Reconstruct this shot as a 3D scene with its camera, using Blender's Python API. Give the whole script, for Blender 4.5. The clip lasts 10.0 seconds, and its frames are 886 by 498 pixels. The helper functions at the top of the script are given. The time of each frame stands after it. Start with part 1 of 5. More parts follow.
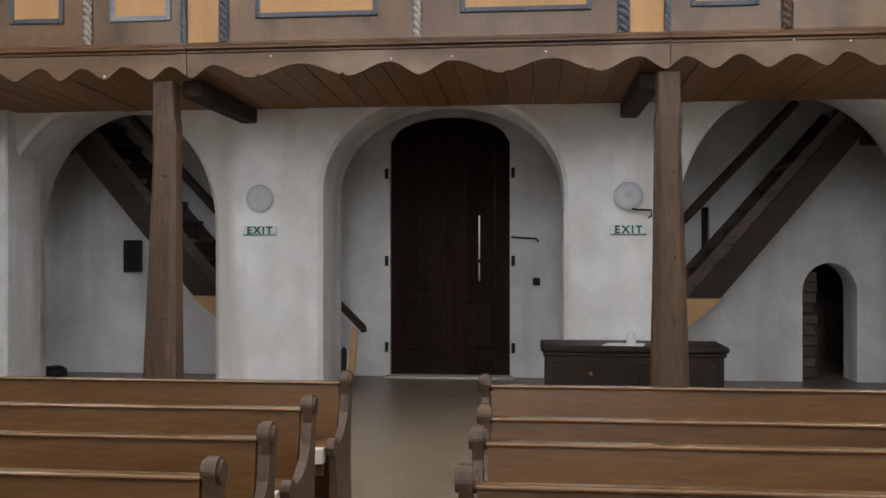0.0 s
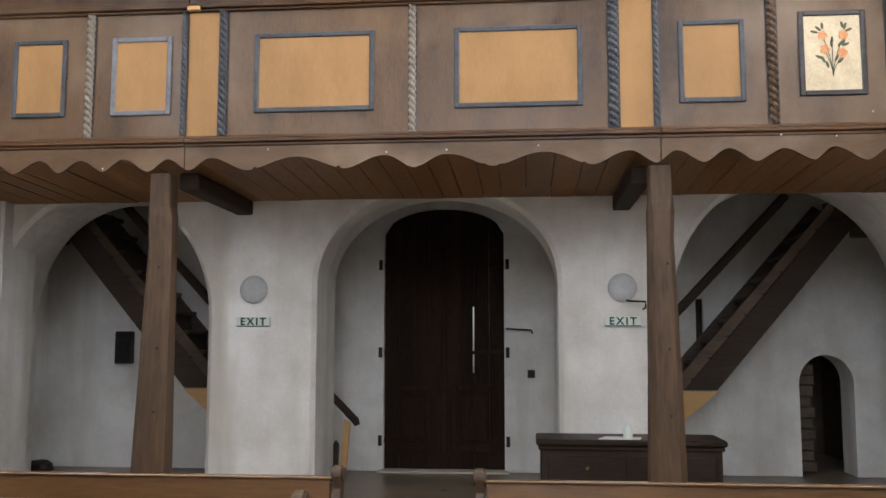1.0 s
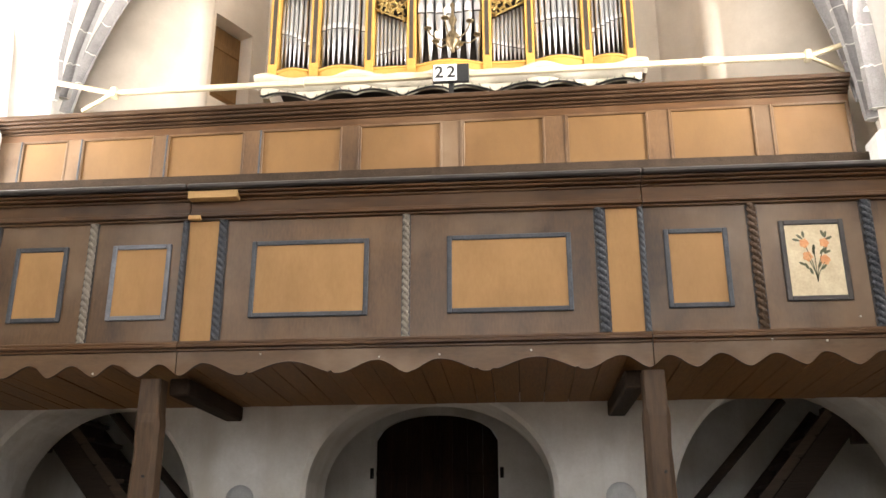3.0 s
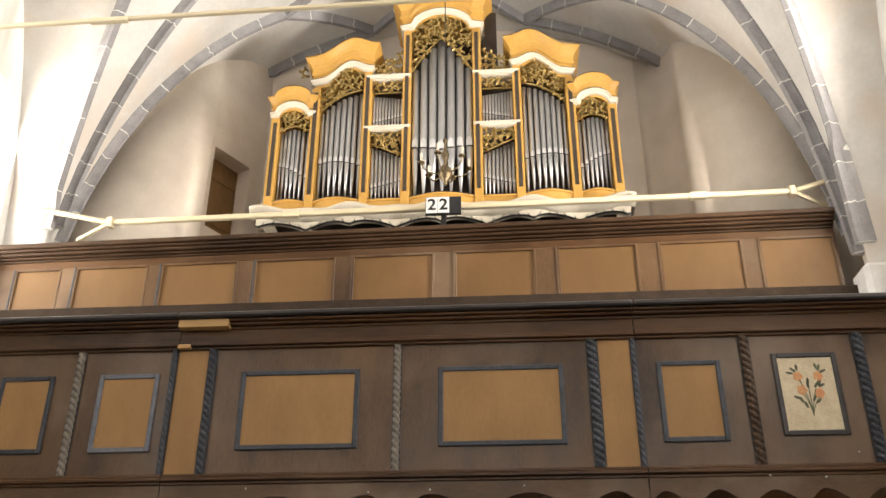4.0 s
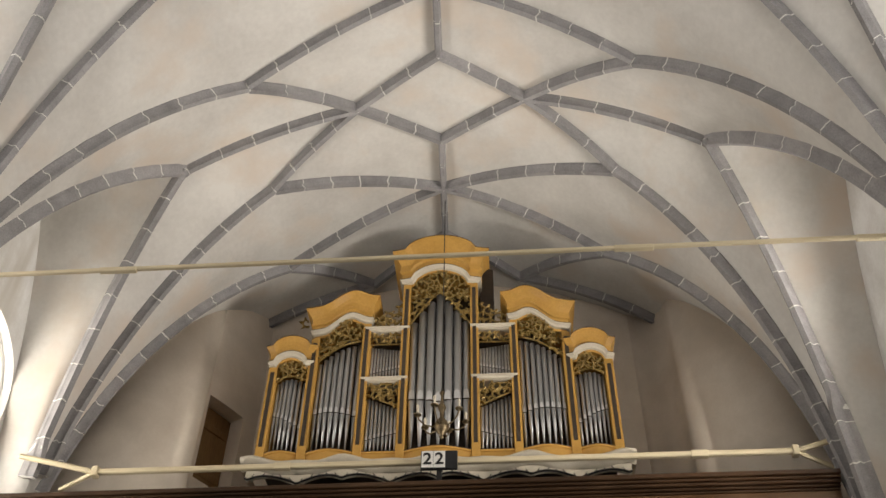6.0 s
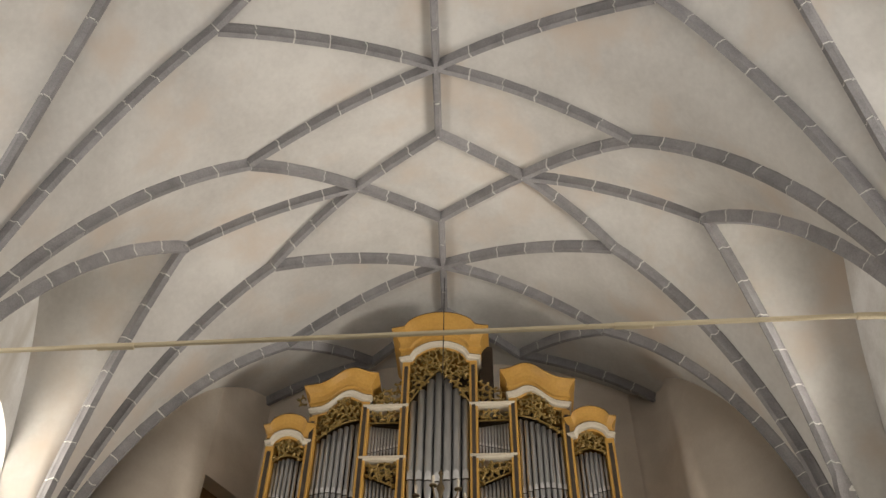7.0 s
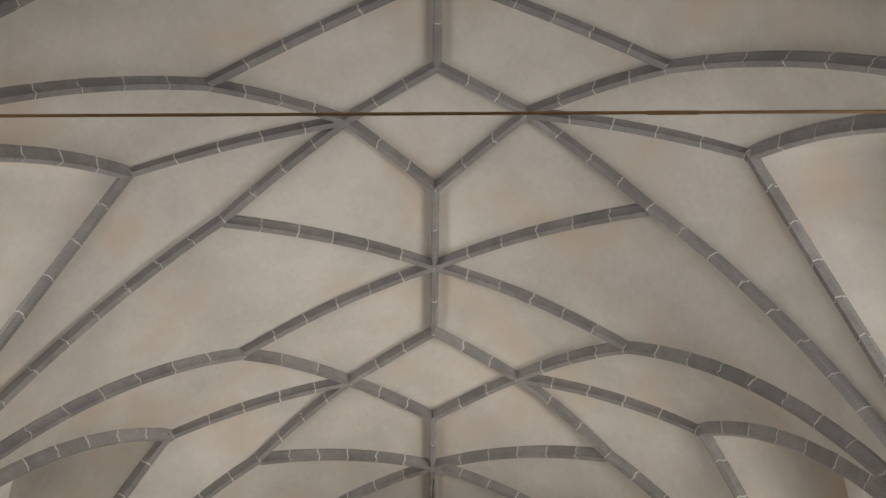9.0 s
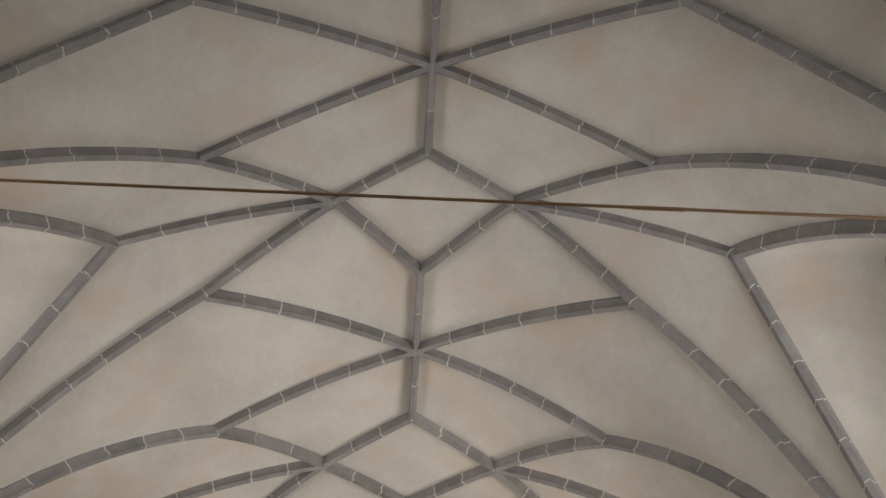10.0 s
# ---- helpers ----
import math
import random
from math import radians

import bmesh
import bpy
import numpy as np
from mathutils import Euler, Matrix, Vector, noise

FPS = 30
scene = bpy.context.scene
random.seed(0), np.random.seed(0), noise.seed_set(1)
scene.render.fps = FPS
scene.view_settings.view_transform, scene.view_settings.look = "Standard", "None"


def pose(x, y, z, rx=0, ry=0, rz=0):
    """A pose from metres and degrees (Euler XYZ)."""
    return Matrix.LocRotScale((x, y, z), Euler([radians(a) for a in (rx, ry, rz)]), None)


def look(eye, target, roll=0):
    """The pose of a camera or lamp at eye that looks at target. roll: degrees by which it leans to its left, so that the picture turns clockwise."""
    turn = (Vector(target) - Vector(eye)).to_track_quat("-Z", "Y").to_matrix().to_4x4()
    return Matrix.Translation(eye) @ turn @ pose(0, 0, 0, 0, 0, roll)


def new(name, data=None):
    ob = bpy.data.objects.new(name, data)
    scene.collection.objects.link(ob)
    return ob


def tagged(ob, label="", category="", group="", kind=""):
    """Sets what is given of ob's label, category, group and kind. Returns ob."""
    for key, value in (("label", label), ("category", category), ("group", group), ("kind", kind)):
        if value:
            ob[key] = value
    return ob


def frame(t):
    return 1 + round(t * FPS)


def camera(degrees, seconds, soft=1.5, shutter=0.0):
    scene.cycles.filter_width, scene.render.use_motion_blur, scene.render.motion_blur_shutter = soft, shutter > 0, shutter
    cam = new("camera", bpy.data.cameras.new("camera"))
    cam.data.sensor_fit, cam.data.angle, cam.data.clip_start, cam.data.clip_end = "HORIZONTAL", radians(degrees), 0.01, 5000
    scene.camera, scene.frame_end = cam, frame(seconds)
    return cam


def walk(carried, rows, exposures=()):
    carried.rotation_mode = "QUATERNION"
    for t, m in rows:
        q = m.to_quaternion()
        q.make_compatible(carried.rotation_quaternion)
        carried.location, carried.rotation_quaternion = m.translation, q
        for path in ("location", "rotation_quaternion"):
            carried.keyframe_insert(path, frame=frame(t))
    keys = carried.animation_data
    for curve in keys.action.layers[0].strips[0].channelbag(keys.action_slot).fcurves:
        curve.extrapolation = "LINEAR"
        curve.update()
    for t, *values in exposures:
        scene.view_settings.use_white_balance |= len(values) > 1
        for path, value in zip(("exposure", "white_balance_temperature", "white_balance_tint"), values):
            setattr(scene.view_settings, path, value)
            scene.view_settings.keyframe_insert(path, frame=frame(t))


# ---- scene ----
cam = camera(52.21, 10.0)
PATH = [
    (0.0, pose(0, 0, 1.5, 90.11, 0.02, 5.67)),
    (0.5, pose(0, 0, 1.5, 93.01, 0.12, 5.52)),
    (1.0, pose(0, 0, 1.5, 95.89, -0.04, 5.30)),
    (1.5, pose(0, 0, 1.5, 98.50, 0.27, 5.07)),
    (2.0, pose(0, 0, 1.5, 102.36, -0.02, 5.24)),
    (2.5, pose(0, 0, 1.5, 105.31, 0.06, 5.18)),
    (4.0, pose(0, 0, 1.5, 117.07, -0.04, 4.26)),
    (4.5, pose(0, 0, 1.5, 120.99, 0.05, 4.45)),
    (5.0, pose(0, 0, 1.5, 125.53, -0.07, 4.14)),
    (5.5, pose(0, 0, 1.5, 129.62, -0.59, 3.66)),
    (7.0, pose(0, 0, 1.5, 137.83, -0.81, 3.42)),
    (7.5, pose(0, 0, 1.5, 139.92, -0.82, 2.65)),
    (8.0, pose(0, 0, 1.5, 143.01, -1.35, 1.70)),
    (8.5, pose(0, 0, 1.5, 146.86, -1.60, 1.97)),
    (9.0, pose(0, 0, 1.5, 150.38, -2.05, 1.16)),
    (9.5, pose(0, 0, 1.5, 153.50, -2.14, -0.01)),
    (10.0, pose(0, 0, 1.5, 155.83, -2.36, -1.67)),
]
walk(cam, PATH, exposures=[
    (0, -1.08, 5950, 10), (1.0, -1.02, 6050, 10), (2.5, -1.06, 6500, 10), (4.0, -2.10, 6850, 10), (4.5, -2.43, 6950, 10),
    (5.5, -3.20, 6850, 10), (7.0, -3.65, 6900, 10), (8.5, -3.94, 6900, 10), (10.0, -4.03, 6850, 10)])

# ---------------------------------------------------------------- numbers of the place
AX, SKEW = -0.535, 0.034        # ridge of the vault at y = 5.4, and how much its axis turns off the nave's
SPAN = {-1: 4.58, 1: 4.30}      # half span of the vault at its springing
POW = {-1: 2.08, 1: 2.15}       # fullness of its curve on each side
ZC, ZB = 5.0, 5.70              # springing height and rise
BAYS = [8.56, 5.43, 2.08, -1.2, -4.5, -7.8, -11.1]       # the bays' ends along the ridge
APEX_Y = [7.14, 3.70, 0.45, -2.85, -6.15, -9.45]         # the lunettes' points
WALL_L, WALL_R = -5.6, 4.1      # inner faces of the nave's side walls
EAST = -11.0

# ---------------------------------------------------------------- light
world = bpy.data.worlds.new("sky")
scene.world = world
world.use_nodes = True
wn = world.node_tree
sky = wn.nodes.new("ShaderNodeTexSky")
sky.sky_type = "NISHITA"
sky.sun_disc = False
sky.sun_elevation, sky.sun_rotation = radians(42), radians(235)
wn.links.new(sky.outputs[0], wn.nodes["Background"].inputs[0])
wn.nodes["Background"].inputs[1].default_value = 0.15

sun = new("sun", bpy.data.lights.new("sun", "SUN"))
sun.data.energy, sun.data.angle, sun.data.color = 1.5, radians(12), (1.0, 0.95, 0.88)
sun.matrix_world = look((-20, 8, 24), (0, 0, 0))


def window_light(at, target, w, h, watts, color=(1.0, 0.975, 0.95), spread=180):
    lamp = new("window_daylight", bpy.data.lights.new("window_daylight", "AREA"))
    lamp.data.shape, lamp.data.size, lamp.data.size_y = "RECTANGLE", w, h
    lamp.data.energy, lamp.data.color = watts, color
    lamp.data.spread = radians(spread)
    lamp.matrix_world = look(at, target)
    return lamp


# ---------------------------------------------------------------- materials
def mat(name, c1, c2, rough=0.7, metal=0.0, scale=3.0, fine=60.0, bump=0.15, stretch=(1, 1, 1), vary=0.0, spec=0.4, speck=None, finew=0.45, streak=None):
    """Two colours mixed by broad and fine noise, with relief from the fine one."""
    m = bpy.data.materials.new(name)
    m.use_nodes = True
    nt = m.node_tree
    b = nt.nodes["Principled BSDF"]
    b.inputs["Roughness"].default_value, b.inputs["Metallic"].default_value = rough, metal
    b.inputs["Specular IOR Level"].default_value = spec
    geo = nt.nodes.new("ShaderNodeNewGeometry")
    mp = nt.nodes.new("ShaderNodeMapping")
    mp.inputs["Scale"].default_value = stretch
    nt.links.new(geo.outputs["Position"], mp.inputs["Vector"])
    n1, n2 = nt.nodes.new("ShaderNodeTexNoise"), nt.nodes.new("ShaderNodeTexNoise")
    n1.inputs["Scale"].default_value, n1.inputs["Detail"].default_value, n1.inputs["Roughness"].default_value = scale, 6, 0.62
    n2.inputs["Scale"].default_value, n2.inputs["Detail"].default_value = fine, 4
    nt.links.new(mp.outputs[0], n1.inputs["Vector"])
    nt.links.new(mp.outputs[0], n2.inputs["Vector"])
    mx = nt.nodes.new("ShaderNodeMath")
    mx.operation = "MULTIPLY_ADD"
    mx.inputs[1].default_value = finew
    nt.links.new(n2.outputs[0], mx.inputs[0])
    m2 = nt.nodes.new("ShaderNodeMath")
    m2.operation = "MULTIPLY"
    m2.inputs[1].default_value = 1.07 - finew
    nt.links.new(n1.outputs[0], m2.inputs[0])
    nt.links.new(m2.outputs[0], mx.inputs[2])
    ramp = nt.nodes.new("ShaderNodeValToRGB")
    ramp.color_ramp.elements[0].position, ramp.color_ramp.elements[1].position = 0.36, 0.68
    ramp.color_ramp.elements[0].color, ramp.color_ramp.elements[1].color = (*c1, 1), (*c2, 1)
    nt.links.new(mx.outputs[0], ramp.inputs[0])
    out = ramp.outputs[0]
    if vary:
        info = nt.nodes.new("ShaderNodeObjectInfo")
        hs = nt.nodes.new("ShaderNodeHueSaturation")
        mr = nt.nodes.new("ShaderNodeMapRange")
        mr.inputs["To Min"].default_value, mr.inputs["To Max"].default_value = 1 - vary, 1 + vary
        nt.links.new(info.outputs["Random"], mr.inputs["Value"])
        nt.links.new(mr.outputs[0], hs.inputs["Value"])
        nt.links.new(out, hs.inputs["Color"])
        out = hs.outputs[0]
    if speck:
        n3 = nt.nodes.new("ShaderNodeTexNoise")
        n3.inputs["Scale"].default_value, n3.inputs["Detail"].default_value = 1.1, 7
        if streak:
            m3 = nt.nodes.new("ShaderNodeMapping")
            m3.inputs["Scale"].default_value = streak
            nt.links.new(geo.outputs["Position"], m3.inputs["Vector"])
            nt.links.new(m3.outputs[0], n3.inputs["Vector"])
        else:
            nt.links.new(geo.outputs["Position"], n3.inputs["Vector"])
        r3 = nt.nodes.new("ShaderNodeValToRGB")
        r3.color_ramp.elements[0].position, r3.color_ramp.elements[1].position = 0.5, 0.72
        nt.links.new(n3.outputs[0], r3.inputs[0])
        mm = nt.nodes.new("ShaderNodeMix")
        mm.data_type = "RGBA"
        nt.links.new(r3.outputs[0], mm.inputs["Factor"])
        nt.links.new(out, mm.inputs["A"])
        mm.inputs["B"].default_value = (*speck, 1)
        out = mm.outputs["Result"]
    nt.links.new(out, b.inputs["Base Color"])
    if rough > 0.15:
        rr = nt.nodes.new("ShaderNodeMapRange")
        rr.inputs["To Min"].default_value, rr.inputs["To Max"].default_value = rough - 0.12, min(1, rough + 0.12)
        nt.links.new(n1.outputs[0], rr.inputs["Value"])
        nt.links.new(rr.outputs[0], b.inputs["Roughness"])
    bp = nt.nodes.new("ShaderNodeBump")
    bp.inputs["Strength"].default_value, bp.inputs["Distance"].default_value = bump, 0.02
    nt.links.new(mx.outputs[0], bp.inputs["Height"])
    nt.links.new(bp.outputs[0], b.inputs["Normal"])
    return m


GRAIN_X, GRAIN_Z, GRAIN_Y = (0.12, 1, 1), (1, 1, 0.12), (1, 0.12, 1)
PLASTER = mat("limewashed_plaster", (0.60, 0.58, 0.548), (0.84, 0.838, 0.828), 0.9, scale=1.3, fine=30, bump=0.1, speck=(0.57, 0.54, 0.49), finew=0.16, streak=(2.2, 2.2, 0.3))
WESTWASH = mat("cream_limewash", (0.70, 0.61, 0.51), (0.84, 0.755, 0.655), 0.9, scale=1.2, fine=30, bump=0.1, speck=(0.64, 0.57, 0.48), finew=0.16)
VAULT = mat("vault_plaster", (0.55, 0.53, 0.50), (0.73, 0.71, 0.675), 0.92, scale=0.8, fine=18, bump=0.12, speck=(0.65, 0.565, 0.485), finew=0.2)
STONE = mat("grey_rib_stone", (0.215, 0.209, 0.215), (0.345, 0.335, 0.34), 0.85, scale=5, fine=70, bump=0.3, vary=0.14)
MORTAR = mat("white_joint", (0.66, 0.65, 0.62), (0.78, 0.77, 0.74), 0.9, scale=6)
BROWN = mat("dark_brown_gallery_wood", (0.042, 0.019, 0.007), (0.150, 0.082, 0.036), 0.36, scale=2.2, fine=55, bump=0.15, stretch=(1, 1, 0.3), vary=0.15, speck=(0.19, 0.125, 0.075), finew=0.22, spec=0.45)
BROWN_X = mat("dark_brown_rail_wood", (0.036, 0.016, 0.006), (0.12, 0.057, 0.022), 0.40, scale=4, fine=55, bump=0.2, stretch=GRAIN_X, vary=0.1, speck=(0.14, 0.08, 0.042), finew=0.28, spec=0.3)
VALANCE = mat("worn_valance_wood", (0.06, 0.032, 0.014), (0.16, 0.092, 0.046), 0.42, scale=3, fine=50, bump=0.2, stretch=(0.3, 1, 1), vary=0.12, speck=(0.24, 0.17, 0.115), finew=0.25, spec=0.35)
BLACKRAIL = mat("blackened_capping", (0.02, 0.018, 0.018), (0.06, 0.052, 0.05), 0.4, scale=6, stretch=GRAIN_X)
OCHRE = mat("ochre_panel_board", (0.29, 0.158, 0.058), (0.40, 0.225, 0.09), 0.6, scale=2.2, fine=45, bump=0.06, stretch=(1, 1, 0.4), vary=0.07, finew=0.2, speck=(0.38, 0.21, 0.085))
OCHRE_RED = mat("orange_ochre_panel_board", (0.132, 0.066, 0.020), (0.180, 0.094, 0.030), 0.5, scale=1.6, fine=45, bump=0.05, stretch=(1, 1, 0.5), vary=0.12, speck=(0.20, 0.105, 0.04), finew=0.15)
BLUE = mat("blue_grey_paint", (0.030, 0.034, 0.043), (0.072, 0.079, 0.093), 0.55, scale=8, vary=0.1)
PALEBLUE = mat("faded_blue_paint", (0.12, 0.13, 0.16), (0.20, 0.21, 0.24), 0.6, scale=8)
SILVER = mat("worn_grey_paint", (0.15, 0.128, 0.10), (0.27, 0.24, 0.20), 0.5, scale=8)
POSTWOOD = mat("old_post_wood", (0.036, 0.020, 0.010), (0.098, 0.056, 0.029), 0.6, scale=5, fine=40, bump=0.4, stretch=GRAIN_Z, speck=(0.085, 0.052, 0.032))
BEAMWOOD = mat("dark_beam_wood", (0.022, 0.015, 0.011), (0.055, 0.037, 0.025), 0.8, scale=5, bump=0.35, stretch=GRAIN_Y, spec=0.15)
STRINGWOOD = mat("worn_stair_string_wood", (0.05, 0.036, 0.027), (0.12, 0.085, 0.062), 0.65, scale=5, bump=0.3, stretch=GRAIN_X, vary=0.15, spec=0.25)
STAIRWOOD = mat("dark_stair_wood", (0.024, 0.017, 0.013), (0.055, 0.038, 0.028), 0.7, scale=5, bump=0.3, stretch=GRAIN_X, vary=0.15, spec=0.2)
PLANK = mat("brown_ceiling_plank", (0.15, 0.068, 0.018), (0.29, 0.14, 0.042), 0.6, scale=4, bump=0.2, stretch=GRAIN_Y, vary=0.2)
NEWWOOD = mat("fresh_pale_wood", (0.50, 0.30, 0.12), (0.62, 0.39, 0.17), 0.6, scale=5, stretch=GRAIN_X)
PEWWOOD = mat("varnished_pew_wood", (0.068, 0.030, 0.008), (0.145, 0.069, 0.021), 0.34, scale=3.5, fine=50, bump=0.12, stretch=GRAIN_X, vary=0.08, spec=0.35)
PEWEND = mat("worn_pew_end_wood", (0.042, 0.024, 0.012), (0.095, 0.056, 0.03), 0.4, scale=6, bump=0.2, stretch=GRAIN_Z, vary=0.1)
# Paler than the pew wood: reflected window light is put into its colour.
PEWTOP = mat("glossy_rail_top_pale_glint", (0.10, 0.05, 0.018), (0.20, 0.115, 0.055), 0.2, scale=7, stretch=GRAIN_X, spec=0.6)
PALEEND = mat("pale_seat_end", (0.55, 0.50, 0.42), (0.68, 0.63, 0.55), 0.7, scale=8)
DOORWOOD = mat("black_brown_door_wood", (0.011, 0.0065, 0.005), (0.036, 0.019, 0.012), 0.6, scale=4, bump=0.3, stretch=GRAIN_Z, vary=0.2, spec=0.08)
IRON = mat("black_iron", (0.012, 0.012, 0.013), (0.04, 0.038, 0.036), 0.5, metal=0.6, scale=12)
CHEST = mat("dark_chest_wood", (0.014, 0.009, 0.006), (0.038, 0.024, 0.015), 0.5, scale=5, stretch=GRAIN_X, spec=0.2)
SLABMAT = mat("grey_floor_slab", (0.135, 0.105, 0.072), (0.25, 0.20, 0.145), 0.32, scale=3, fine=40, bump=0.2, vary=0.12)
YELLOW = mat("ochre_yellow_organ_paint", (0.47, 0.255, 0.055), (0.60, 0.345, 0.085), 0.45, scale=3, fine=40, bump=0.08, vary=0.05)
CREAM = mat("cream_moulding_paint", (0.56, 0.50, 0.40), (0.68, 0.62, 0.51), 0.5, scale=5, vary=0.04)
GOLD = mat("dull_gilded_carving", (0.16, 0.105, 0.03), (0.36, 0.245, 0.08), 0.42, metal=0.35, scale=18, bump=0.4)
# Dark insets and edges; also colours in the shade behind the pipes.
DARKSLOT = mat("dark_inset_and_shade_paint", (0.03, 0.022, 0.016), (0.065, 0.047, 0.033), 0.6, scale=8)
PIPE = mat("tin_pipe_metal", (0.36, 0.365, 0.375), (0.50, 0.505, 0.51), 0.36, metal=0.8, scale=9, fine=60, bump=0.04, stretch=GRAIN_Z, vary=0.1)
PIPEMOUTH = mat("bright_tin_mouth", (0.50, 0.51, 0.52), (0.68, 0.68, 0.68), 0.4, metal=0.35, scale=9)
BRONZE = mat("tarnished_bronze", (0.10, 0.075, 0.045), (0.20, 0.15, 0.085), 0.42, metal=0.7, scale=14)
# Darker copy of BROWN_X: the upper cornice's dimmer light put into colour.
SHADECORNICE = mat("shade_toned_cornice_wood", (0.018, 0.009, 0.004), (0.065, 0.032, 0.014), 0.45, scale=4, fine=55, bump=0.2, stretch=GRAIN_X, speck=(0.09, 0.05, 0.026), finew=0.25, spec=0.3)
BRASS = mat("aged_brass", (0.30, 0.20, 0.07), (0.48, 0.34, 0.13), 0.3, metal=0.9, scale=14)
TIEWOOD = mat("pale_yellow_tie_beam", (0.60, 0.50, 0.32), (0.72, 0.63, 0.44), 0.6, scale=6, stretch=GRAIN_X)
LAMPGLASS = mat("grey_frosted_glass", (0.36, 0.37, 0.38), (0.46, 0.47, 0.48), 0.35, scale=10, spec=0.6)
WHITEPLATE = mat("white_sign_plate", (0.62, 0.68, 0.65), (0.72, 0.77, 0.74), 0.3, scale=10, spec=0.7)
GREEN = mat("dark_green_sign_paint", (0.01, 0.07, 0.045), (0.015, 0.10, 0.065), 0.4, scale=10)
BLACK = mat("black_board_paint", (0.008, 0.008, 0.009), (0.02, 0.02, 0.021), 0.5, scale=10)
WHITE = mat("white_card", (0.74, 0.73, 0.70), (0.82, 0.81, 0.78), 0.7, scale=10)
PAPER = mat("cream_painted_panel", (0.62, 0.50, 0.32), (0.80, 0.70, 0.50), 0.55, scale=7, bump=0.05)
CORAL = mat("coral_flower_paint", (0.66, 0.25, 0.10), (0.78, 0.44, 0.22), 0.6, scale=25)
LEAF = mat("dark_green_leaf_paint", (0.07, 0.075, 0.045), (0.16, 0.16, 0.09), 0.6, scale=25)
BRICK = mat("worn_brick_jamb", (0.09, 0.068, 0.05), (0.19, 0.15, 0.115), 0.9, scale=7, bump=0.5, vary=0.2)
GROUND = mat("outside_gravel", (0.16, 0.15, 0.13), (0.28, 0.26, 0.23), 0.95, scale=2)
GLASS = bpy.data.materials.new("window_glass")
GLASS.use_nodes = True
GLASS.node_tree.nodes["Principled BSDF"].inputs["Transmission Weight"].default_value = 1.0
GLASS.node_tree.nodes["Principled BSDF"].inputs["Roughness"].default_value = 0.25
GLASS.node_tree.nodes["Principled BSDF"].inputs["IOR"].default_value = 1.45


# ---------------------------------------------------------------- mesh tools
def link(name, bm, material, parent=None, label="", smooth=False):
    me = bpy.data.meshes.new(name)
    bm.normal_update()
    bm.to_mesh(me)
    bm.free()
    if smooth:
        for p in me.polygons:
            p.use_smooth = True
    me.materials.append(material)
    ob = new(name, me)
    if parent is not None:
        ob.parent = parent
    if label:
        tagged(ob, label)
    return ob


def part(name, bm, material, parent, label="", smooth=False):
    return link(name, bm, material, parent, label, smooth)


def thing(name, label, category, group="", kind=""):
    return tagged(new(name), label, category, group, kind)


def setting(name, bm, material, label, category, smooth=False):
    return tagged(link(name, bm, material, smooth=smooth), label, category, kind="structure")


def faces(bm, pts, idx):
    v = [bm.verts.new(p) for p in pts]
    for f in idx:
        bm.faces.new([v[i] for i in f])
    return v


def box(x0, x1, y0, y1, z0, z1, bm=None, bev=0.0):
    own = bmesh.new()
    faces(own, [(x0, y0, z0), (x1, y0, z0), (x1, y1, z0), (x0, y1, z0), (x0, y0, z1), (x1, y0, z1), (x1, y1, z1), (x0, y1, z1)],
          [(3, 2, 1, 0), (4, 5, 6, 7), (0, 1, 5, 4), (1, 2, 6, 5), (2, 3, 7, 6), (3, 0, 4, 7)])
    if bev:
        bmesh.ops.bevel(own, geom=own.edges[:], offset=bev, segments=1, affect="EDGES")
    if bm is None:
        return own
    me = bpy.data.meshes.new("tmp")
    own.to_mesh(me)
    own.free()
    bm.from_mesh(me)
    bpy.data.meshes.remove(me)
    return bm


def prism(poly, axis, a, b, bm=None):
    """Extrudes a closed outline (two coordinates) along an axis from a to b."""
    bm = bm or bmesh.new()

    def at(p, c):
        return {"x": (c, p[0], p[1]), "y": (p[0], c, p[1]), "z": (p[0], p[1], c)}[axis]
    lo, hi = [bm.verts.new(at(p, a)) for p in poly], [bm.verts.new(at(p, b)) for p in poly]
    n = len(poly)
    made = [bm.faces.new([lo[i], lo[(i + 1) % n], hi[(i + 1) % n], hi[i]]) for i in range(n)]
    made += [bm.faces.new(lo[::-1]), bm.faces.new(hi)]
    bmesh.ops.recalc_face_normals(bm, faces=made)
    return bm


def strip(lower, upper, y0, y1, bm=None):
    """A body between two lines of (x, z) with equal numbers of points, from y0 to y1."""
    bm = bm or bmesh.new()
    n = len(lower)
    g = [[bm.verts.new((p[0], y, p[1])) for p in row] for row in (lower, upper) for y in (y0, y1)]
    lf, lb, uf, ub = g
    for i in range(n - 1):
        for a, b in ((lf, uf), (uf, ub), (ub, lb), (lb, lf)):
            bm.faces.new([a[i], a[i + 1], b[i + 1], b[i]])
    bm.faces.new([lf[0], uf[0], ub[0], lb[0]])
    bm.faces.new([lf[-1], lb[-1], ub[-1], uf[-1]])
    bmesh.ops.recalc_face_normals(bm, faces=bm.faces[:])
    return bm


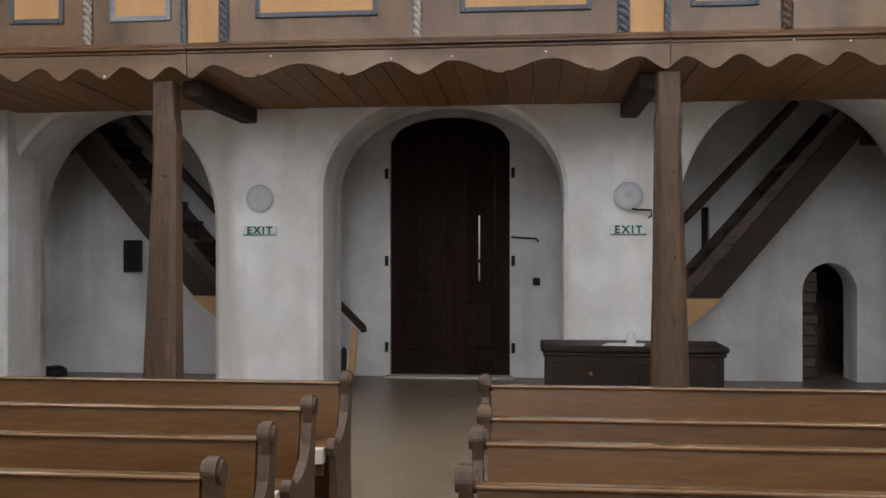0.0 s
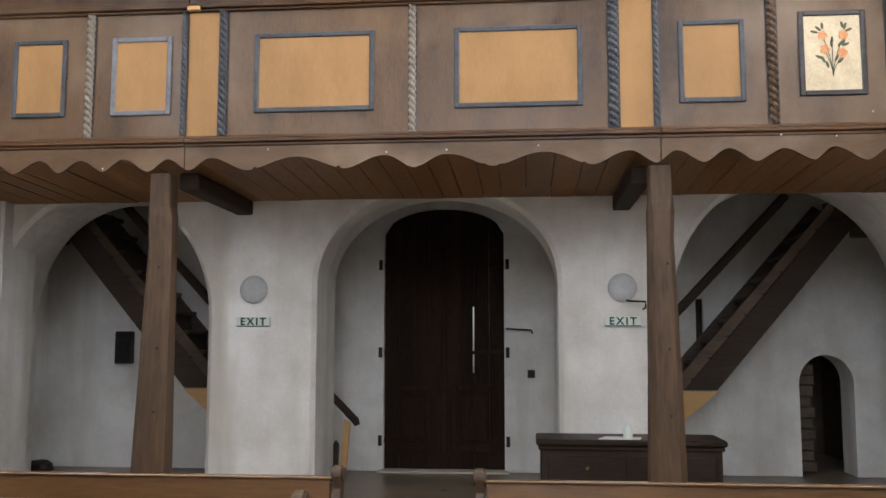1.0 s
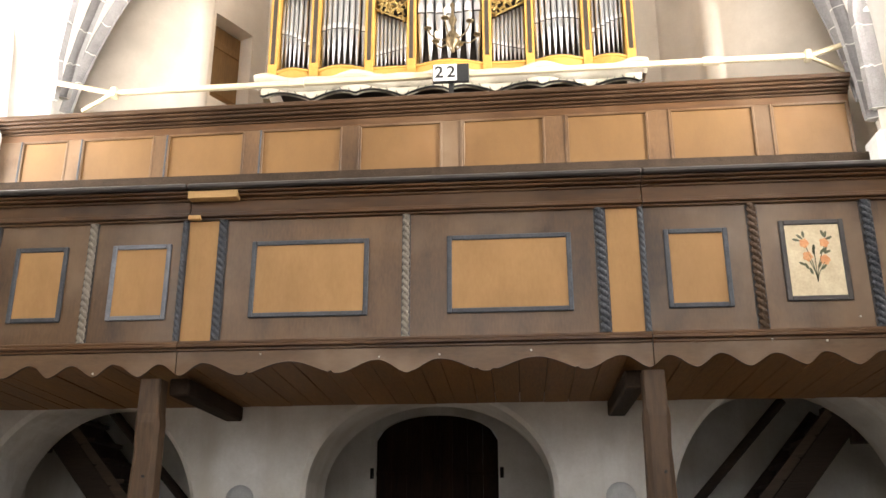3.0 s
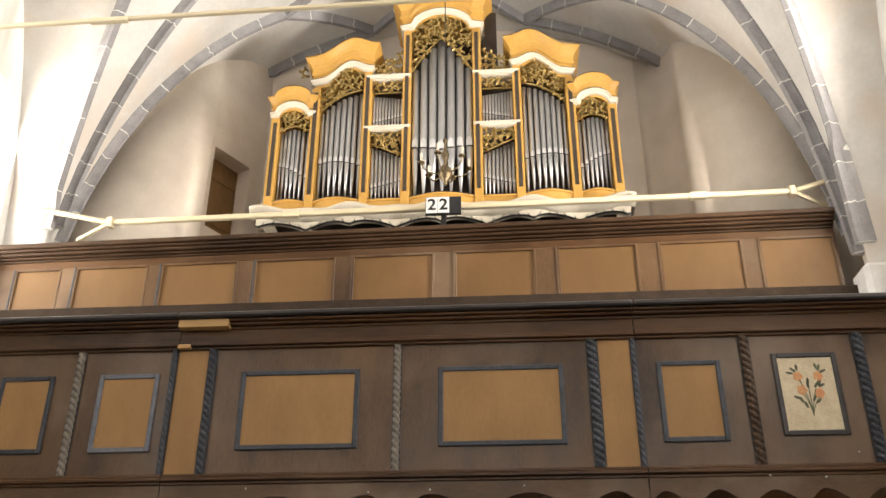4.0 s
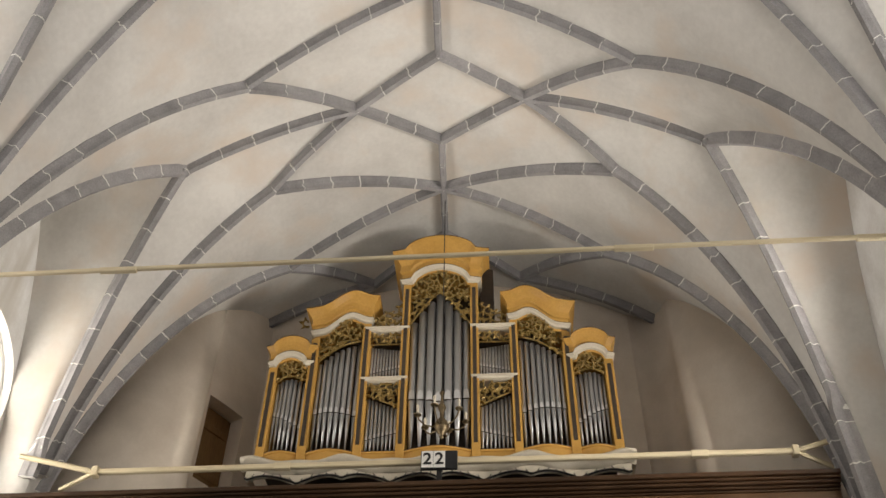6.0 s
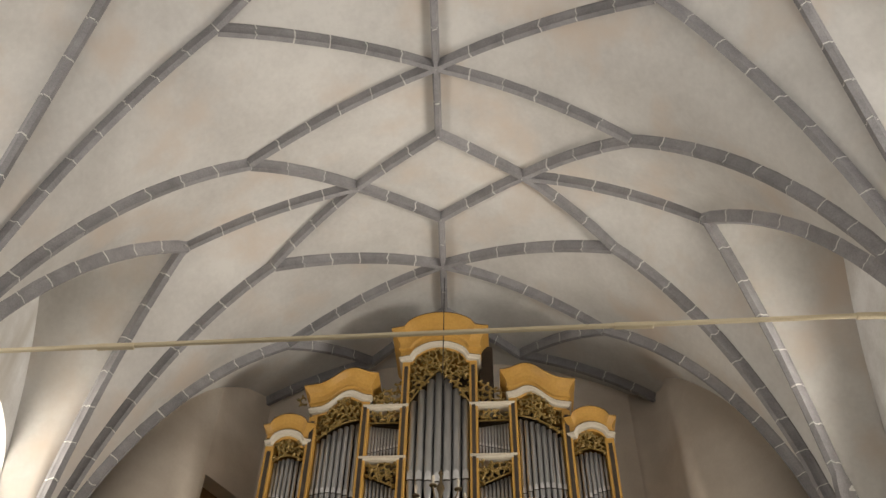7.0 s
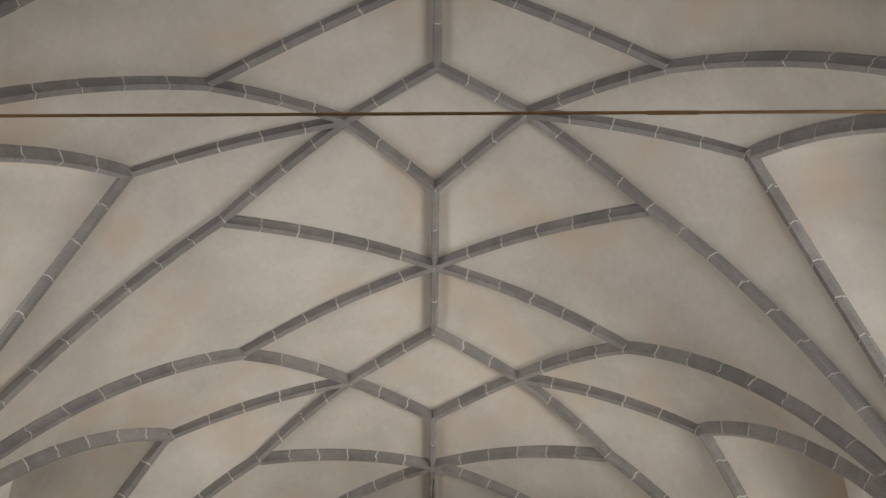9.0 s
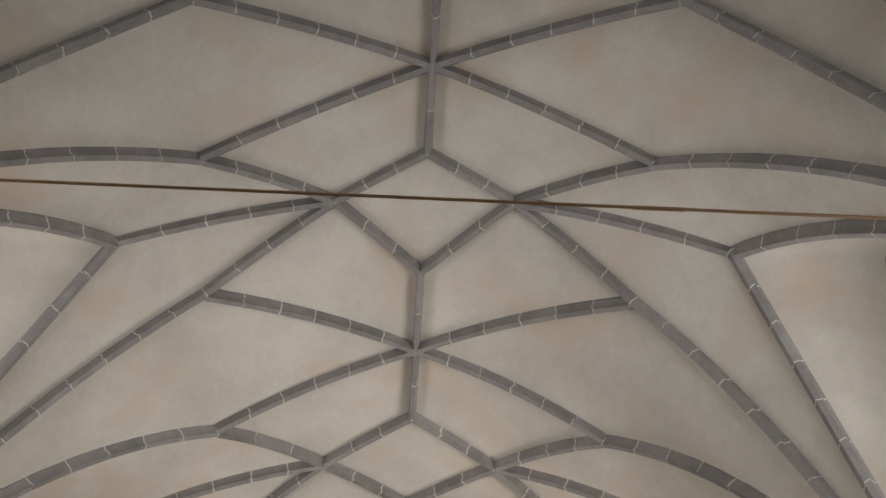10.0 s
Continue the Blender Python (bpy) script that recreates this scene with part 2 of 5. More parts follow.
def lathe(profile, at=(0, 0, 0), seg=12, bm=None):
    """Turns a profile of (radius, z) round the upright line through at."""
    bm = bm or bmesh.new()
    rings = [[bm.verts.new((at[0] + r * math.cos(2 * math.pi * k / seg), at[1] + r * math.sin(2 * math.pi * k / seg), at[2] + z))
              for k in range(seg)] for r, z in profile]
    for a, b in zip(rings, rings[1:]):
        for k in range(seg):
            bm.faces.new([a[k], a[(k + 1) % seg], b[(k + 1) % seg], b[k]])
    bm.faces.new(rings[0][::-1])
    bm.faces.new(rings[-1])
    return bm


def tube(points, radius, seg=6, bm=None):
    """A round bar along points; radius is a number or one for each point."""
    bm = bm or bmesh.new()
    pts = [Vector(p) for p in points]
    n = len(pts)
    rings = []
    for i, p in enumerate(pts):
        t = (pts[min(i + 1, n - 1)] - pts[max(i - 1, 0)]).normalized()
        side = t.cross(Vector((0.31, 0.87, 0.4))).normalized()
        up = side.cross(t)
        r = radius[i] if isinstance(radius, (list, tuple)) else radius
        rings.append([bm.verts.new(p + r * (math.cos(2 * math.pi * k / seg) * side + math.sin(2 * math.pi * k / seg) * up)) for k in range(seg)])
    for a, b in zip(rings, rings[1:]):
        for k in range(seg):
            bm.faces.new([a[k], a[(k + 1) % seg], b[(k + 1) % seg], b[k]])
    bm.faces.new(rings[0][::-1])
    bm.faces.new(rings[-1])
    return bm


def arch_wall(u0, u1, d0, d1, z0, z1, openings, plane="y", bm=None, power=2.0, soft=0.0):
    """A wall from u0 to u1 and d0 to d1 deep, with arched openings (ua, ub, sill, spring, rise) right through it. plane: the axis across it."""
    bm = bm or bmesh.new()

    def at(u, d, z):
        return (u, d, z) if plane == "y" else (d, u, z)

    def quad(*p):
        bm.faces.new([bm.verts.new(at(*q)) for q in p])

    def both(ua, ub, za, zb, zc, zd):
        for d in (d0, d1):
            quad((ua, d, za), (ub, d, zb), (ub, d, zc), (ua, d, zd))
    u = u0
    last = 0.0
    for ua, ub, sill, spring, rise in sorted(openings):
        quad((u + last, d0, z0), (ua - soft, d0, z0), (ua - soft, d0, z1), (u + last, d0, z1))
        quad((u, d1, z0), (ua, d1, z0), (ua, d1, z1), (u, d1, z1))
        c, h, n = (ua + ub) / 2, (ub - ua) / 2, 28
        line = [(c - h * math.cos(math.pi * i / n), spring + rise * max(0.0, 1 - abs(math.cos(math.pi * i / n)) ** power) ** (1 / power)) for i in range(n + 1)]
        k, kz = (h + soft) / h, (rise + soft) / rise
        wide = [(c + (x - c) * k, spring + (z - spring) * kz) for x, z in line]
        for (a, za), (b, zb), (wa, wza), (wb, wzb) in zip(line, line[1:], wide, wide[1:]):
            quad((wa, d0, wza), (wb, d0, wzb), (wb, d0, z1), (wa, d0, z1))
            quad((a, d1, za), (b, d1, zb), (b, d1, z1), (a, d1, z1))
            quad((a, d0 + soft, za), (b, d0 + soft, zb), (b, d1, zb), (a, d1, za))
            if soft:
                quad((wa, d0, wza), (wb, d0, wzb), (b, d0 + soft, zb), (a, d0 + soft, za))
            if sill > z0:
                both(a, b, z0, z0, sill, sill)
        if sill > z0:
            quad((ua, d0, sill), (ub, d0, sill), (ub, d1, sill), (ua, d1, sill))
        for e in (ua, ub):
            quad((e, d0 + soft, sill), (e, d1, sill), (e, d1, spring), (e, d0 + soft, spring))
            if soft:
                f = e + (soft if e == ub else -soft)
                quad((f, d0, sill), (e, d0 + soft, sill), (e, d0 + soft, spring), (f, d0, spring))
        u, last = ub, soft
    quad((u + last, d0, z0), (u1, d0, z0), (u1, d0, z1), (u + last, d0, z1))
    quad((u, d1, z0), (u1, d1, z0), (u1, d1, z1), (u, d1, z1))
    quad((u0, d0, z1), (u1, d0, z1), (u1, d1, z1), (u0, d1, z1))
    for e in (u0, u1):
        quad((e, d0, z0), (e, d1, z0), (e, d1, z1), (e, d0, z1))
    bmesh.ops.remove_doubles(bm, verts=bm.verts[:], dist=0.0005)
    bmesh.ops.recalc_face_normals(bm, faces=bm.faces[:])
    return bm


def on_axis(w, y):
    """Plan point at w to the right of the ridge and y along it, turned with the vault."""
    return AX - SKEW * (y - 5.4) + w, y - SKEW * w


def bay_u(y):
    """0 at a bay's lunette points, 1 at its springers."""
    if y >= BAYS[0]:
        return max(0.0, 1 - (y - BAYS[0]) / 1.6)
    for k, p in enumerate(APEX_Y):
        if y >= BAYS[k + 1]:
            return (y - p) / (BAYS[k] - p) if y > p else (p - y) / (p - BAYS[k + 1])
    return 1.0


def vault_z(w, side, u=1.0):
    q = min(abs(w) / (SPAN[side] + (1 - u) ** 1.5 * 1.05), 1.0)
    return ZC + ZB * math.sqrt(max(0.0, 1 - q ** POW[side]))


def vault_over(x, y):
    """Height of the vault over a plan point."""
    w = x - AX + SKEW * (y - 5.4)
    side = -1 if w < 0 else 1
    return vault_z(min(abs(w), SPAN[side]), side, bay_u(y + SKEW * w))


# ---------------------------------------------------------------- the shell
WIN_L = [y + 0.35 for y in APEX_Y[:5]]
WIN_R = [y - 0.45 for y in APEX_Y[:5]]
WIN_HALF, WIN_SILL, WIN_SPRING, WIN_RISE = {-1: 0.95, 1: 0.70}, 4.9, 7.20, 0.75


def window_openings(ms, side):
    h = WIN_HALF[side]
    return [(m - h, m + h, WIN_SILL, WIN_SPRING, WIN_RISE) for m in ms]


setting("wall_south", arch_wall(EAST, 8.8, WALL_L - 0.7, WALL_L, 0, 10.4, window_openings(WIN_L, -1), "x"), PLASTER, "whitewashed nave wall with arched windows", "wall")
setting("wall_north", arch_wall(EAST, 8.8, WALL_R, WALL_R + 0.7, 0, 10.4, window_openings(WIN_R, 1), "x"), PLASTER, "whitewashed nave wall with arched windows", "wall")
setting("wall_east", arch_wall(WALL_L - 0.7, WALL_R + 0.7, EAST - 0.6, EAST, 0, 11, [(-2.3, -1.1, 5.0, 8.4, 0.7), (0.0, 1.2, 5.0, 8.4, 0.7)]), PLASTER,
        "whitewashed end wall behind the viewer", "wall")


WINDOW_SKY = [(0.9, 0.0, 9.4, 128), (0.08, 0.0, 10.6, 140), (0.1, 3.0, 6.6, 150)]


def build_window(name, x, m, outward, watts, tint):
    w = tagged(new(name), "arched church window with leaded clear panes", "window", kind="structure")
    h = WIN_HALF[outward]
    xo = x + outward * 0.14
    ring = [(m + h * math.cos(a), WIN_SPRING + WIN_RISE * math.sin(a)) for a in [math.pi * i / 16 for i in range(17)]]
    frame_pts = [(xo, m + h, WIN_SILL)] + [(xo, p, q) for p, q in ring] + [(xo, m - h, WIN_SILL), (xo, m + h, WIN_SILL)]
    part("window_frame", tube(frame_pts, 0.03, 6), WHITE, w)
    for i in (-1, 0, 1):
        top = WIN_SPRING + WIN_RISE * math.sqrt(1 - (i / 2) ** 2)
        part("glazing_bar", box(xo - 0.01, xo + 0.01, m + i * h / 2 - 0.01, m + i * h / 2 + 0.01, WIN_SILL, top), WHITE, w)
    for j in range(5):
        z = WIN_SILL + 0.45 + j * 0.45
        half = h if z < WIN_SPRING else h * math.sqrt(1 - ((z - WIN_SPRING) / WIN_RISE) ** 2)
        part("glazing_bar", box(xo - 0.01, xo + 0.01, m - half, m + half, z - 0.01, z + 0.01), WHITE, w)
    # how far outside the sky's light stands, how far west and how high it leans into the nave
    out, west, aim, spread = WINDOW_SKY[min(2, int(m < 5) + int(m < 2))]
    if m > 5:
        west, aim = 0.9, (8.2 if outward > 0 else 8.5)
    window_light((xo + outward * out, m, 6.3), (xo - outward * 3.58, m + west, aim), 2 * h, 2.6, watts, tint, spread)


for i, m in enumerate(WIN_L):
    build_window("window_%d" % (i + 1), WALL_L, m, -1, (1250, 820, 520, 340, 200)[i], (1.0, 0.945, 0.87) if i == 0 else (1.0, 0.97, 0.94))
for i, m in enumerate(WIN_R):
    build_window("window_%d" % (i + 11), WALL_R, m, 1, (2900, 1080, 400, 240, 200)[i], (1.0, 0.95, 0.89) if i == 0 else (1.0, 0.97, 0.94))
for i, c in enumerate((-1.7, 0.6)):
    window_light((c, EAST - 0.1, 6.8), (c, 8, 6.4), 1.2, 3.5, 260, (0.98, 0.985, 1.0), 120)

# vault: a barrel with a lunette on each side of every bay
WEST_END = 10.7


APEX = 3.12                      # where the lunettes begin, from the ridge
CORNER = {-1: (-3.85, 9.72), 1: (2.44, 9.87)}


def lunette_edge(u, side):
    return APEX + (SPAN[side] - APEX) * u


def vault_bay_mesh():
    bm = bmesh.new()
    rows = [BAYS[k] + (BAYS[k + 1] - BAYS[k]) * j / 16 for k in range(6) for j in range(16)]
    for side in (-1, 1):
        grid = []
        for y in rows:
            u = bay_u(y)
            e = lunette_edge(u, side)
            line = [(e * math.sin(math.pi / 2 * i / 24), vault_z(e * math.sin(math.pi / 2 * i / 24), side, u)) for i in range(25)]
            top = line[-1][1]
            wall = (5.35 if side < 0 else 4.95)
            for i in range(1, 5):
                line.append((e + (wall - e) * i / 4, top + 0.02 * i * (1 - u)))
            grid.append([bm.verts.new((*on_axis(side * w, y), z)) for w, z in line])
        for a, b in zip(grid, grid[1:]):
            for i in range(len(a) - 1):
                bm.faces.new([a[i], a[i + 1], b[i + 1], b[i]])
        # west of the last springers the vault narrows to the organ recess
        west = []
        for j in range(15):
            y = BAYS[0] + (WEST_END + 0.3 - BAYS[0]) * j / 14
            lim = SPAN[side] + (3.45 - SPAN[side]) * min(1, max(0, y - 8.9) / 1.0)
            west.append([bm.verts.new((*on_axis(side * lim * math.sin(math.pi / 2 * i / 24), y), vault_z(lim * math.sin(math.pi / 2 * i / 24), side, bay_u(y)))) for i in range(25)])
        for a, b in zip(west, west[1:]):
            for i in range(24):
                bm.faces.new([a[i], b[i], b[i + 1], a[i + 1]])
    bmesh.ops.remove_doubles(bm, verts=bm.verts[:], dist=0.002)
    bmesh.ops.recalc_face_normals(bm, faces=bm.faces[:])
    return bm


ceiling = setting("ceiling", vault_bay_mesh(), VAULT, "greyish plastered net vault with lunettes over the windows", "vault", smooth=True)
roof = setting("roof_slab", box(WALL_L - 0.7, WALL_R + 0.7, EAST - 0.6, 11.2, 11.0, 11.2), BEAMWOOD, "boarded loft closing the vault from above", "roof")

# west end above the arcade: diagonal walls, recess sides with a hatch, back wall
GAL_Z = 5.3
def sweep_wall(name, path, label):
    """A wall 0.5 m thick along a plan line, as high as the vault over it."""
    bm = bmesh.new()
    rows = []
    for i, (x, y) in enumerate(path):
        (xp, yp), (xn, yn) = path[max(i - 1, 0)], path[min(i + 1, len(path) - 1)]
        d = Vector((xn - xp, yn - yp, 0)).normalized()
        out = Vector((-d.y, d.x, 0)) * (0.5 if d.x > 0 else -0.5)
        top = vault_over(x, y) + 0.2
        rows.append([bm.verts.new(p) for p in ((x, y, 5.1), (x, y, top), (x + out.x * 0.4, y + abs(out.y), top), (x + out.x * 0.4, y + abs(out.y), 5.1))])
    for p, q in zip(rows, rows[1:]):
        for k in range(4):
            bm.faces.new([p[k], p[(k + 1) % 4], q[(k + 1) % 4], q[k]])
    bm.faces.new(rows[0])
    bm.faces.new(rows[-1][::-1])
    bmesh.ops.recalc_face_normals(bm, faces=bm.faces[:])
    ob = setting(name, bm, WESTWASH, label, "wall")
    for p in ob.data.polygons:
        p.use_smooth = abs(p.normal.z) < 0.3
    return ob


def bezier(a, b, c, n):
    return [tuple(a[k] * (1 - f) ** 2 + 2 * b[k] * f * (1 - f) + c[k] * f * f for k in (0, 1)) for f in [i / n for i in range(n + 1)]]


(sx, sy), (nx, ny) = CORNER[-1], CORNER[1]
sweep_wall("wall_west_diagonal_south", bezier((on_axis(-SPAN[-1] - 0.35, 8.8)[0], 8.95), (-4.85, 8.98), (sx - 0.12, sy - 0.11), 18)
           + bezier((sx - 0.12, sy - 0.11), (sx - 0.01, sy - 0.01), (sx + 0.055, sy + 0.115), 6)[1:], "cream washed wall beside the organ recess")
sweep_wall("wall_west_diagonal_north", bezier((on_axis(SPAN[1] + 0.35, 8.8)[0], 8.95), (3.35, 8.98), (nx + 0.16, ny - 0.18), 16)
           + bezier((nx + 0.16, ny - 0.18), (nx - 0.03, ny + 0.03), (nx - 0.04, ny + 0.25), 8)[1:] + bezier((nx - 0.04, ny + 0.25), (nx - 0.06, 10.55), (1.95, 10.71), 8)[1:], "cream washed wall curving into the organ recess")
setting("wall_corner_north", box(3.86, 4.8, 8.803, 9.6, 5.1, 9.4, bev=0.02), WESTWASH, "cream washed corner beside the upper gallery", "wall")
setting("wall_corner_south", box(-6.3, -5.5, 8.803, 9.6, 5.1, 9.4, bev=0.02), WESTWASH, "cream washed corner beside the upper gallery", "wall")
SPLAY = Matrix.Translation((CORNER[-1][0] - 0.01, CORNER[-1][1], 0)) @ Matrix.Rotation(math.atan2(-0.46, 0.888), 4, "Z")
bm = arch_wall(0.115, 1.55, -0.45, 0, GAL_Z, 10.3, [(0.165, 0.83, 7.01, 8.21, 0.01)], "x")
bmesh.ops.transform(bm, matrix=SPLAY, verts=bm.verts[:])
setting("wall_recess_south", bm, WESTWASH, "cream washed splayed side of the organ recess with a hatch", "wall")
setting("wall_west_upper", box(-6.9, 5.0, 10.7, 11.15, GAL_Z, 11), WESTWASH, "cream washed wall behind the organ", "wall")
setting("wall_west", arch_wall(-6.9, 5.0, 10.7, 11.15, 0, GAL_Z, [(-1.70, -0.27, 0, 2.78, 0.32), (3.07, 3.67, 0, 1.03, 0.33), (1.94, 2.03, 1.30, 2.0, 0.005)]), PLASTER,
        "whitewashed west wall with the arched portal", "wall")
hatch = thing("hatch_door", "brown wooden hatch door in the recess wall", "door")
HATCHWOOD = mat("brown_hatch_wood", (0.16, 0.085, 0.03), (0.26, 0.15, 0.06), 0.55, scale=5, stretch=GRAIN_Z)
for nm, q, m in (("leaf", (-0.26, -0.22, 0.165, 0.83, 7.01, 8.21), HATCHWOOD), ("ledge", (-0.22, -0.20, 0.18, 0.81, 7.88, 7.98), HATCHWOOD), ("ledge", (-0.22, -0.20, 0.18, 0.81, 7.22, 7.32), HATCHWOOD)):
    bm = box(*q, bev=0.006)
    bmesh.ops.transform(bm, matrix=SPLAY, verts=bm.verts[:])
    part(nm, bm, m, hatch)

# arcade under the organ gallery
arcade = setting("wall_arcade", arch_wall(-6.9, 5.0, 8.8, 9.7, 0, GAL_Z - 0.15, [(-5.46, -3.18, 0, 1.74, 1.28), (-2.08, 0.30, 0, 2.08, 0.95), (1.38, 3.78, 0, 1.75, 1.36)], power=2.05, soft=0.045), PLASTER,
        "whitewashed arcade of three round arches", "wall")
setting("wall_narthex_south", box(-7.3, -6.9, 8.8, 11.15, 0, 11), PLASTER, "whitewashed closing wall of the porch", "wall")
setting("wall_narthex_north", box(5.0, 5.4, 8.8, 11.15, 0, 11), PLASTER, "whitewashed closing wall of the porch", "wall")
setting("gallery_floor_upper", box(-6.9, 5.0, 8.5, 10.7, GAL_Z - 0.146, GAL_Z), BEAMWOOD, "dark boarded floor of the organ gallery", "floor")
# Unseen slab, added to block bounced light and darken the porch.
setting("ceiling_porch", box(-6.9, 5.0, 9.7, 10.7, 3.28, 3.34), BEAMWOOD, "added dark ceiling that keeps the porch dim", "ceiling")
setting("porch_pilaster", box(-6.35, -5.90, 10.35, 10.7, 0, 2.9, bev=0.03), PLASTER, "white plastered pilaster in the porch corner", "pilaster")
setting("dark_closet_wall", box(2.6, 4.2, 12.9, 13.1, 0, 2.2), BRICK, "dark closet wall behind the low doorway", "wall")
closet = setting("closet_side", box(2.95, 3.22, 11.15, 13.1, 0, 2.2), BRICK, "dark closet side wall of rough stones", "wall")
for i in range(11):
    z = i * 0.125
    x1 = 3.30 + random.uniform(-0.03, 0.05)
    part("stone", box(3.085, x1, 11.02 + random.uniform(0, 0.03), 11.16, z + 0.006, z + 0.119, bev=0.012), BRICK, closet)
setting("closet_side_far", box(4.0, 4.2, 11.15, 13.1, 0, 2.2), BRICK, "dark closet side wall of brick", "wall")
setting("closet_ceiling", box(2.55, 4.2, 11.15, 13.1, 2.2, 2.3), BRICK, "dark closet ceiling", "ceiling")

setting("slot_back", box(1.9, 2.08, 10.80, 10.85, 1.25, 2.05), BEAMWOOD, "dark board closing the wall slot", "board")

# wall piers under the springers
for k in range(5):
    for side in (-1, 1):
        xw = WALL_L if side < 0 else WALL_R
        xs, y = on_axis(side * (SPAN[side] + 0.05), BAYS[k])
        if k == 0:
            y = 8.95
        bm = box(min(xw, xs), max(xw, xs), y - 0.32, y + 0.32, 0, 4.95, bev=0.02)
        box(min(xw, xs - side * 0.06), max(xw, xs - side * 0.06), y - 0.37, y + 0.37, 4.72, 4.9, bm, bev=0.03)
        prism([(xs, 4.95), (xw, 4.95), (xw, 6.0), (xs + side * 0.1, 5.6)], "y", y - 0.25, y + 0.25, bm)
        setting("wall_pier", bm, PLASTER, "white plastered wall pier under the rib springing", "pier")

setting("springer_block", box(3.52, 4.098, 8.24, 8.62, 4.4, 5.44, bev=0.05), PLASTER, "white plastered block where the ribs spring", "springer")

# floors
setting("ground", box(-60, 60, -60, 60, -0.5, -0.06), GROUND, "gravel ground outside the church", "ground")
setting("floor", box(-7.0, 5.1, EAST, 13.1, -0.06, -0.006), SLABMAT, "worn grey-brown church floor", "floor")
# ---------------------------------------------------------------- lower gallery
GY = 7.0
gallery = thing("gallery_parapet", "dark brown panelled gallery parapet with ochre fields", "parapet")
GX0, GX1 = WALL_L, WALL_R
JOINTS = [GX0, -2.75, 1.04, GX1]


def moulding(x0, x1, y, steps):
    """One moulded length: its section steps out by the given amounts (z0, z1, how far it stands out)."""
    sec = [(y + 0.05, steps[0][0])]
    for z0, z1, out in steps:
        c = min(0.008, (z1 - z0) / 4)
        sec += [(y - out + c, z0 + 0.0005), (y - out, z0 + c), (y - out, z1 - c), (y - out + c, z1 - 0.0005)]
    sec.append((y + 0.05, steps[-1][1]))
    return prism(sec, "x", x0, x1)


# the hand-cut valance: its low points and the crests between them, unevenly spaced
LOWS = [-5.72, -5.34, -4.96, -4.58, -4.20, -3.817, -3.434, -3.056, -2.714, -2.232, -1.423, -0.876, -0.26, 0.52, 1.005, 1.366, 1.76, 2.187, 2.57, 2.96, 3.35, 3.74, 4.13]
CRESTS = [-5.53, -5.15, -4.77, -4.39, -3.97, -3.625, -3.27, -2.89, -2.53, -1.81, -1.11, -0.63, 0.14, 0.80, 1.16, 1.553, 1.963, 2.33, 2.76, 3.15, 3.54, 3.93]


def scallop(x):
    z = 2.88
    for a, c, b in zip(LOWS, CRESTS, LOWS[1:]):
        if a <= x <= b:
            f = (x - a) / (c - a) if x < c else (b - x) / (b - c)
            z = 2.878 + 0.098 * (0.5 - 0.5 * math.cos(math.pi * f)) ** 0.85
            if b - a > 0.6:
                z += 0.018 * max(0.0, 1 - abs(f - 0.16) / 0.05)
    return z + 0.004 * math.sin(9 * x)


for a, b in zip(JOINTS, JOINTS[1:]):
    drop_z = random.uniform(-0.008, 0.008)
    a, b = a + 0.004, b - 0.004
    part("bottom_moulding", moulding(a, b, GY, [(3.07 + drop_z, 3.10, 0.03), (3.10, 3.13, 0.055), (3.13, 3.16, 0.035)]), BROWN_X, gallery)
    part("frieze", box(a, b, GY - 0.012, GY + 0.03, 4.27, 4.40, bev=0.004), BROWN_X, gallery)
    part("lower_cornice", moulding(a, b, GY, [(4.20, 4.222, 0.03), (4.222, 4.247, 0.06), (4.247, 4.27, 0.04)]), BROWN_X, gallery)
    part("cornice", moulding(a, b, GY, [(4.375, 4.40, 0.03), (4.40, 4.422, 0.075), (4.422, 4.445, 0.11)]), BROWN_X, gallery)
    part("capping", box(a, b, GY - 0.16, GY + 0.14, 4.445 + drop_z * 0.4, 4.49 + drop_z * 0.4, bev=0.012), BLACKRAIL, gallery, "blackened capping board")
    # scalloped valance
    n = max(24, int((b - a) / 0.02))
    low = [(a + (b - a) * i / n, scallop(a + (b - a) * i / n)) for i in range(n + 1)]
    up = [(x, 3.07) for x, _ in low]
    part("valance", strip(low, up, GY - 0.02, GY + 0.012), VALANCE, gallery, "scalloped brown valance board")
for x, z in ((-3.435, 2.905), (-1.10, 3.0), (-0.62, 3.01), (0.10, 3.03), (1.94, 3.075), (2.35, 3.06), (-2.06, 3.04), (2.62, 3.24)):
    head = lathe([(0.009, 0), (0.008, 0.006), (0.003, 0.009)], (0, 0, 0), 8)
    bmesh.ops.rotate(head, verts=head.verts[:], matrix=Matrix.Rotation(radians(90), 3, "X"))
    bmesh.ops.translate(head, verts=head.verts[:], vec=(x, GY - (0.02 if z < 3.07 else 0.03), z))
    part("nail_head", head, PALEEND, gallery, "pale nail head")
part("repair_patch", box(-2.75, -2.32, GY - 0.115, GY - 0.02, 4.372, 4.440, bev=0.004), NEWWOOD, gallery, "pale repair board")
part("repair_patch", box(-2.75, -2.64, GY - 0.066, GY - 0.02, 4.202, 4.238, bev=0.004), NEWWOOD, gallery, "pale repair board")

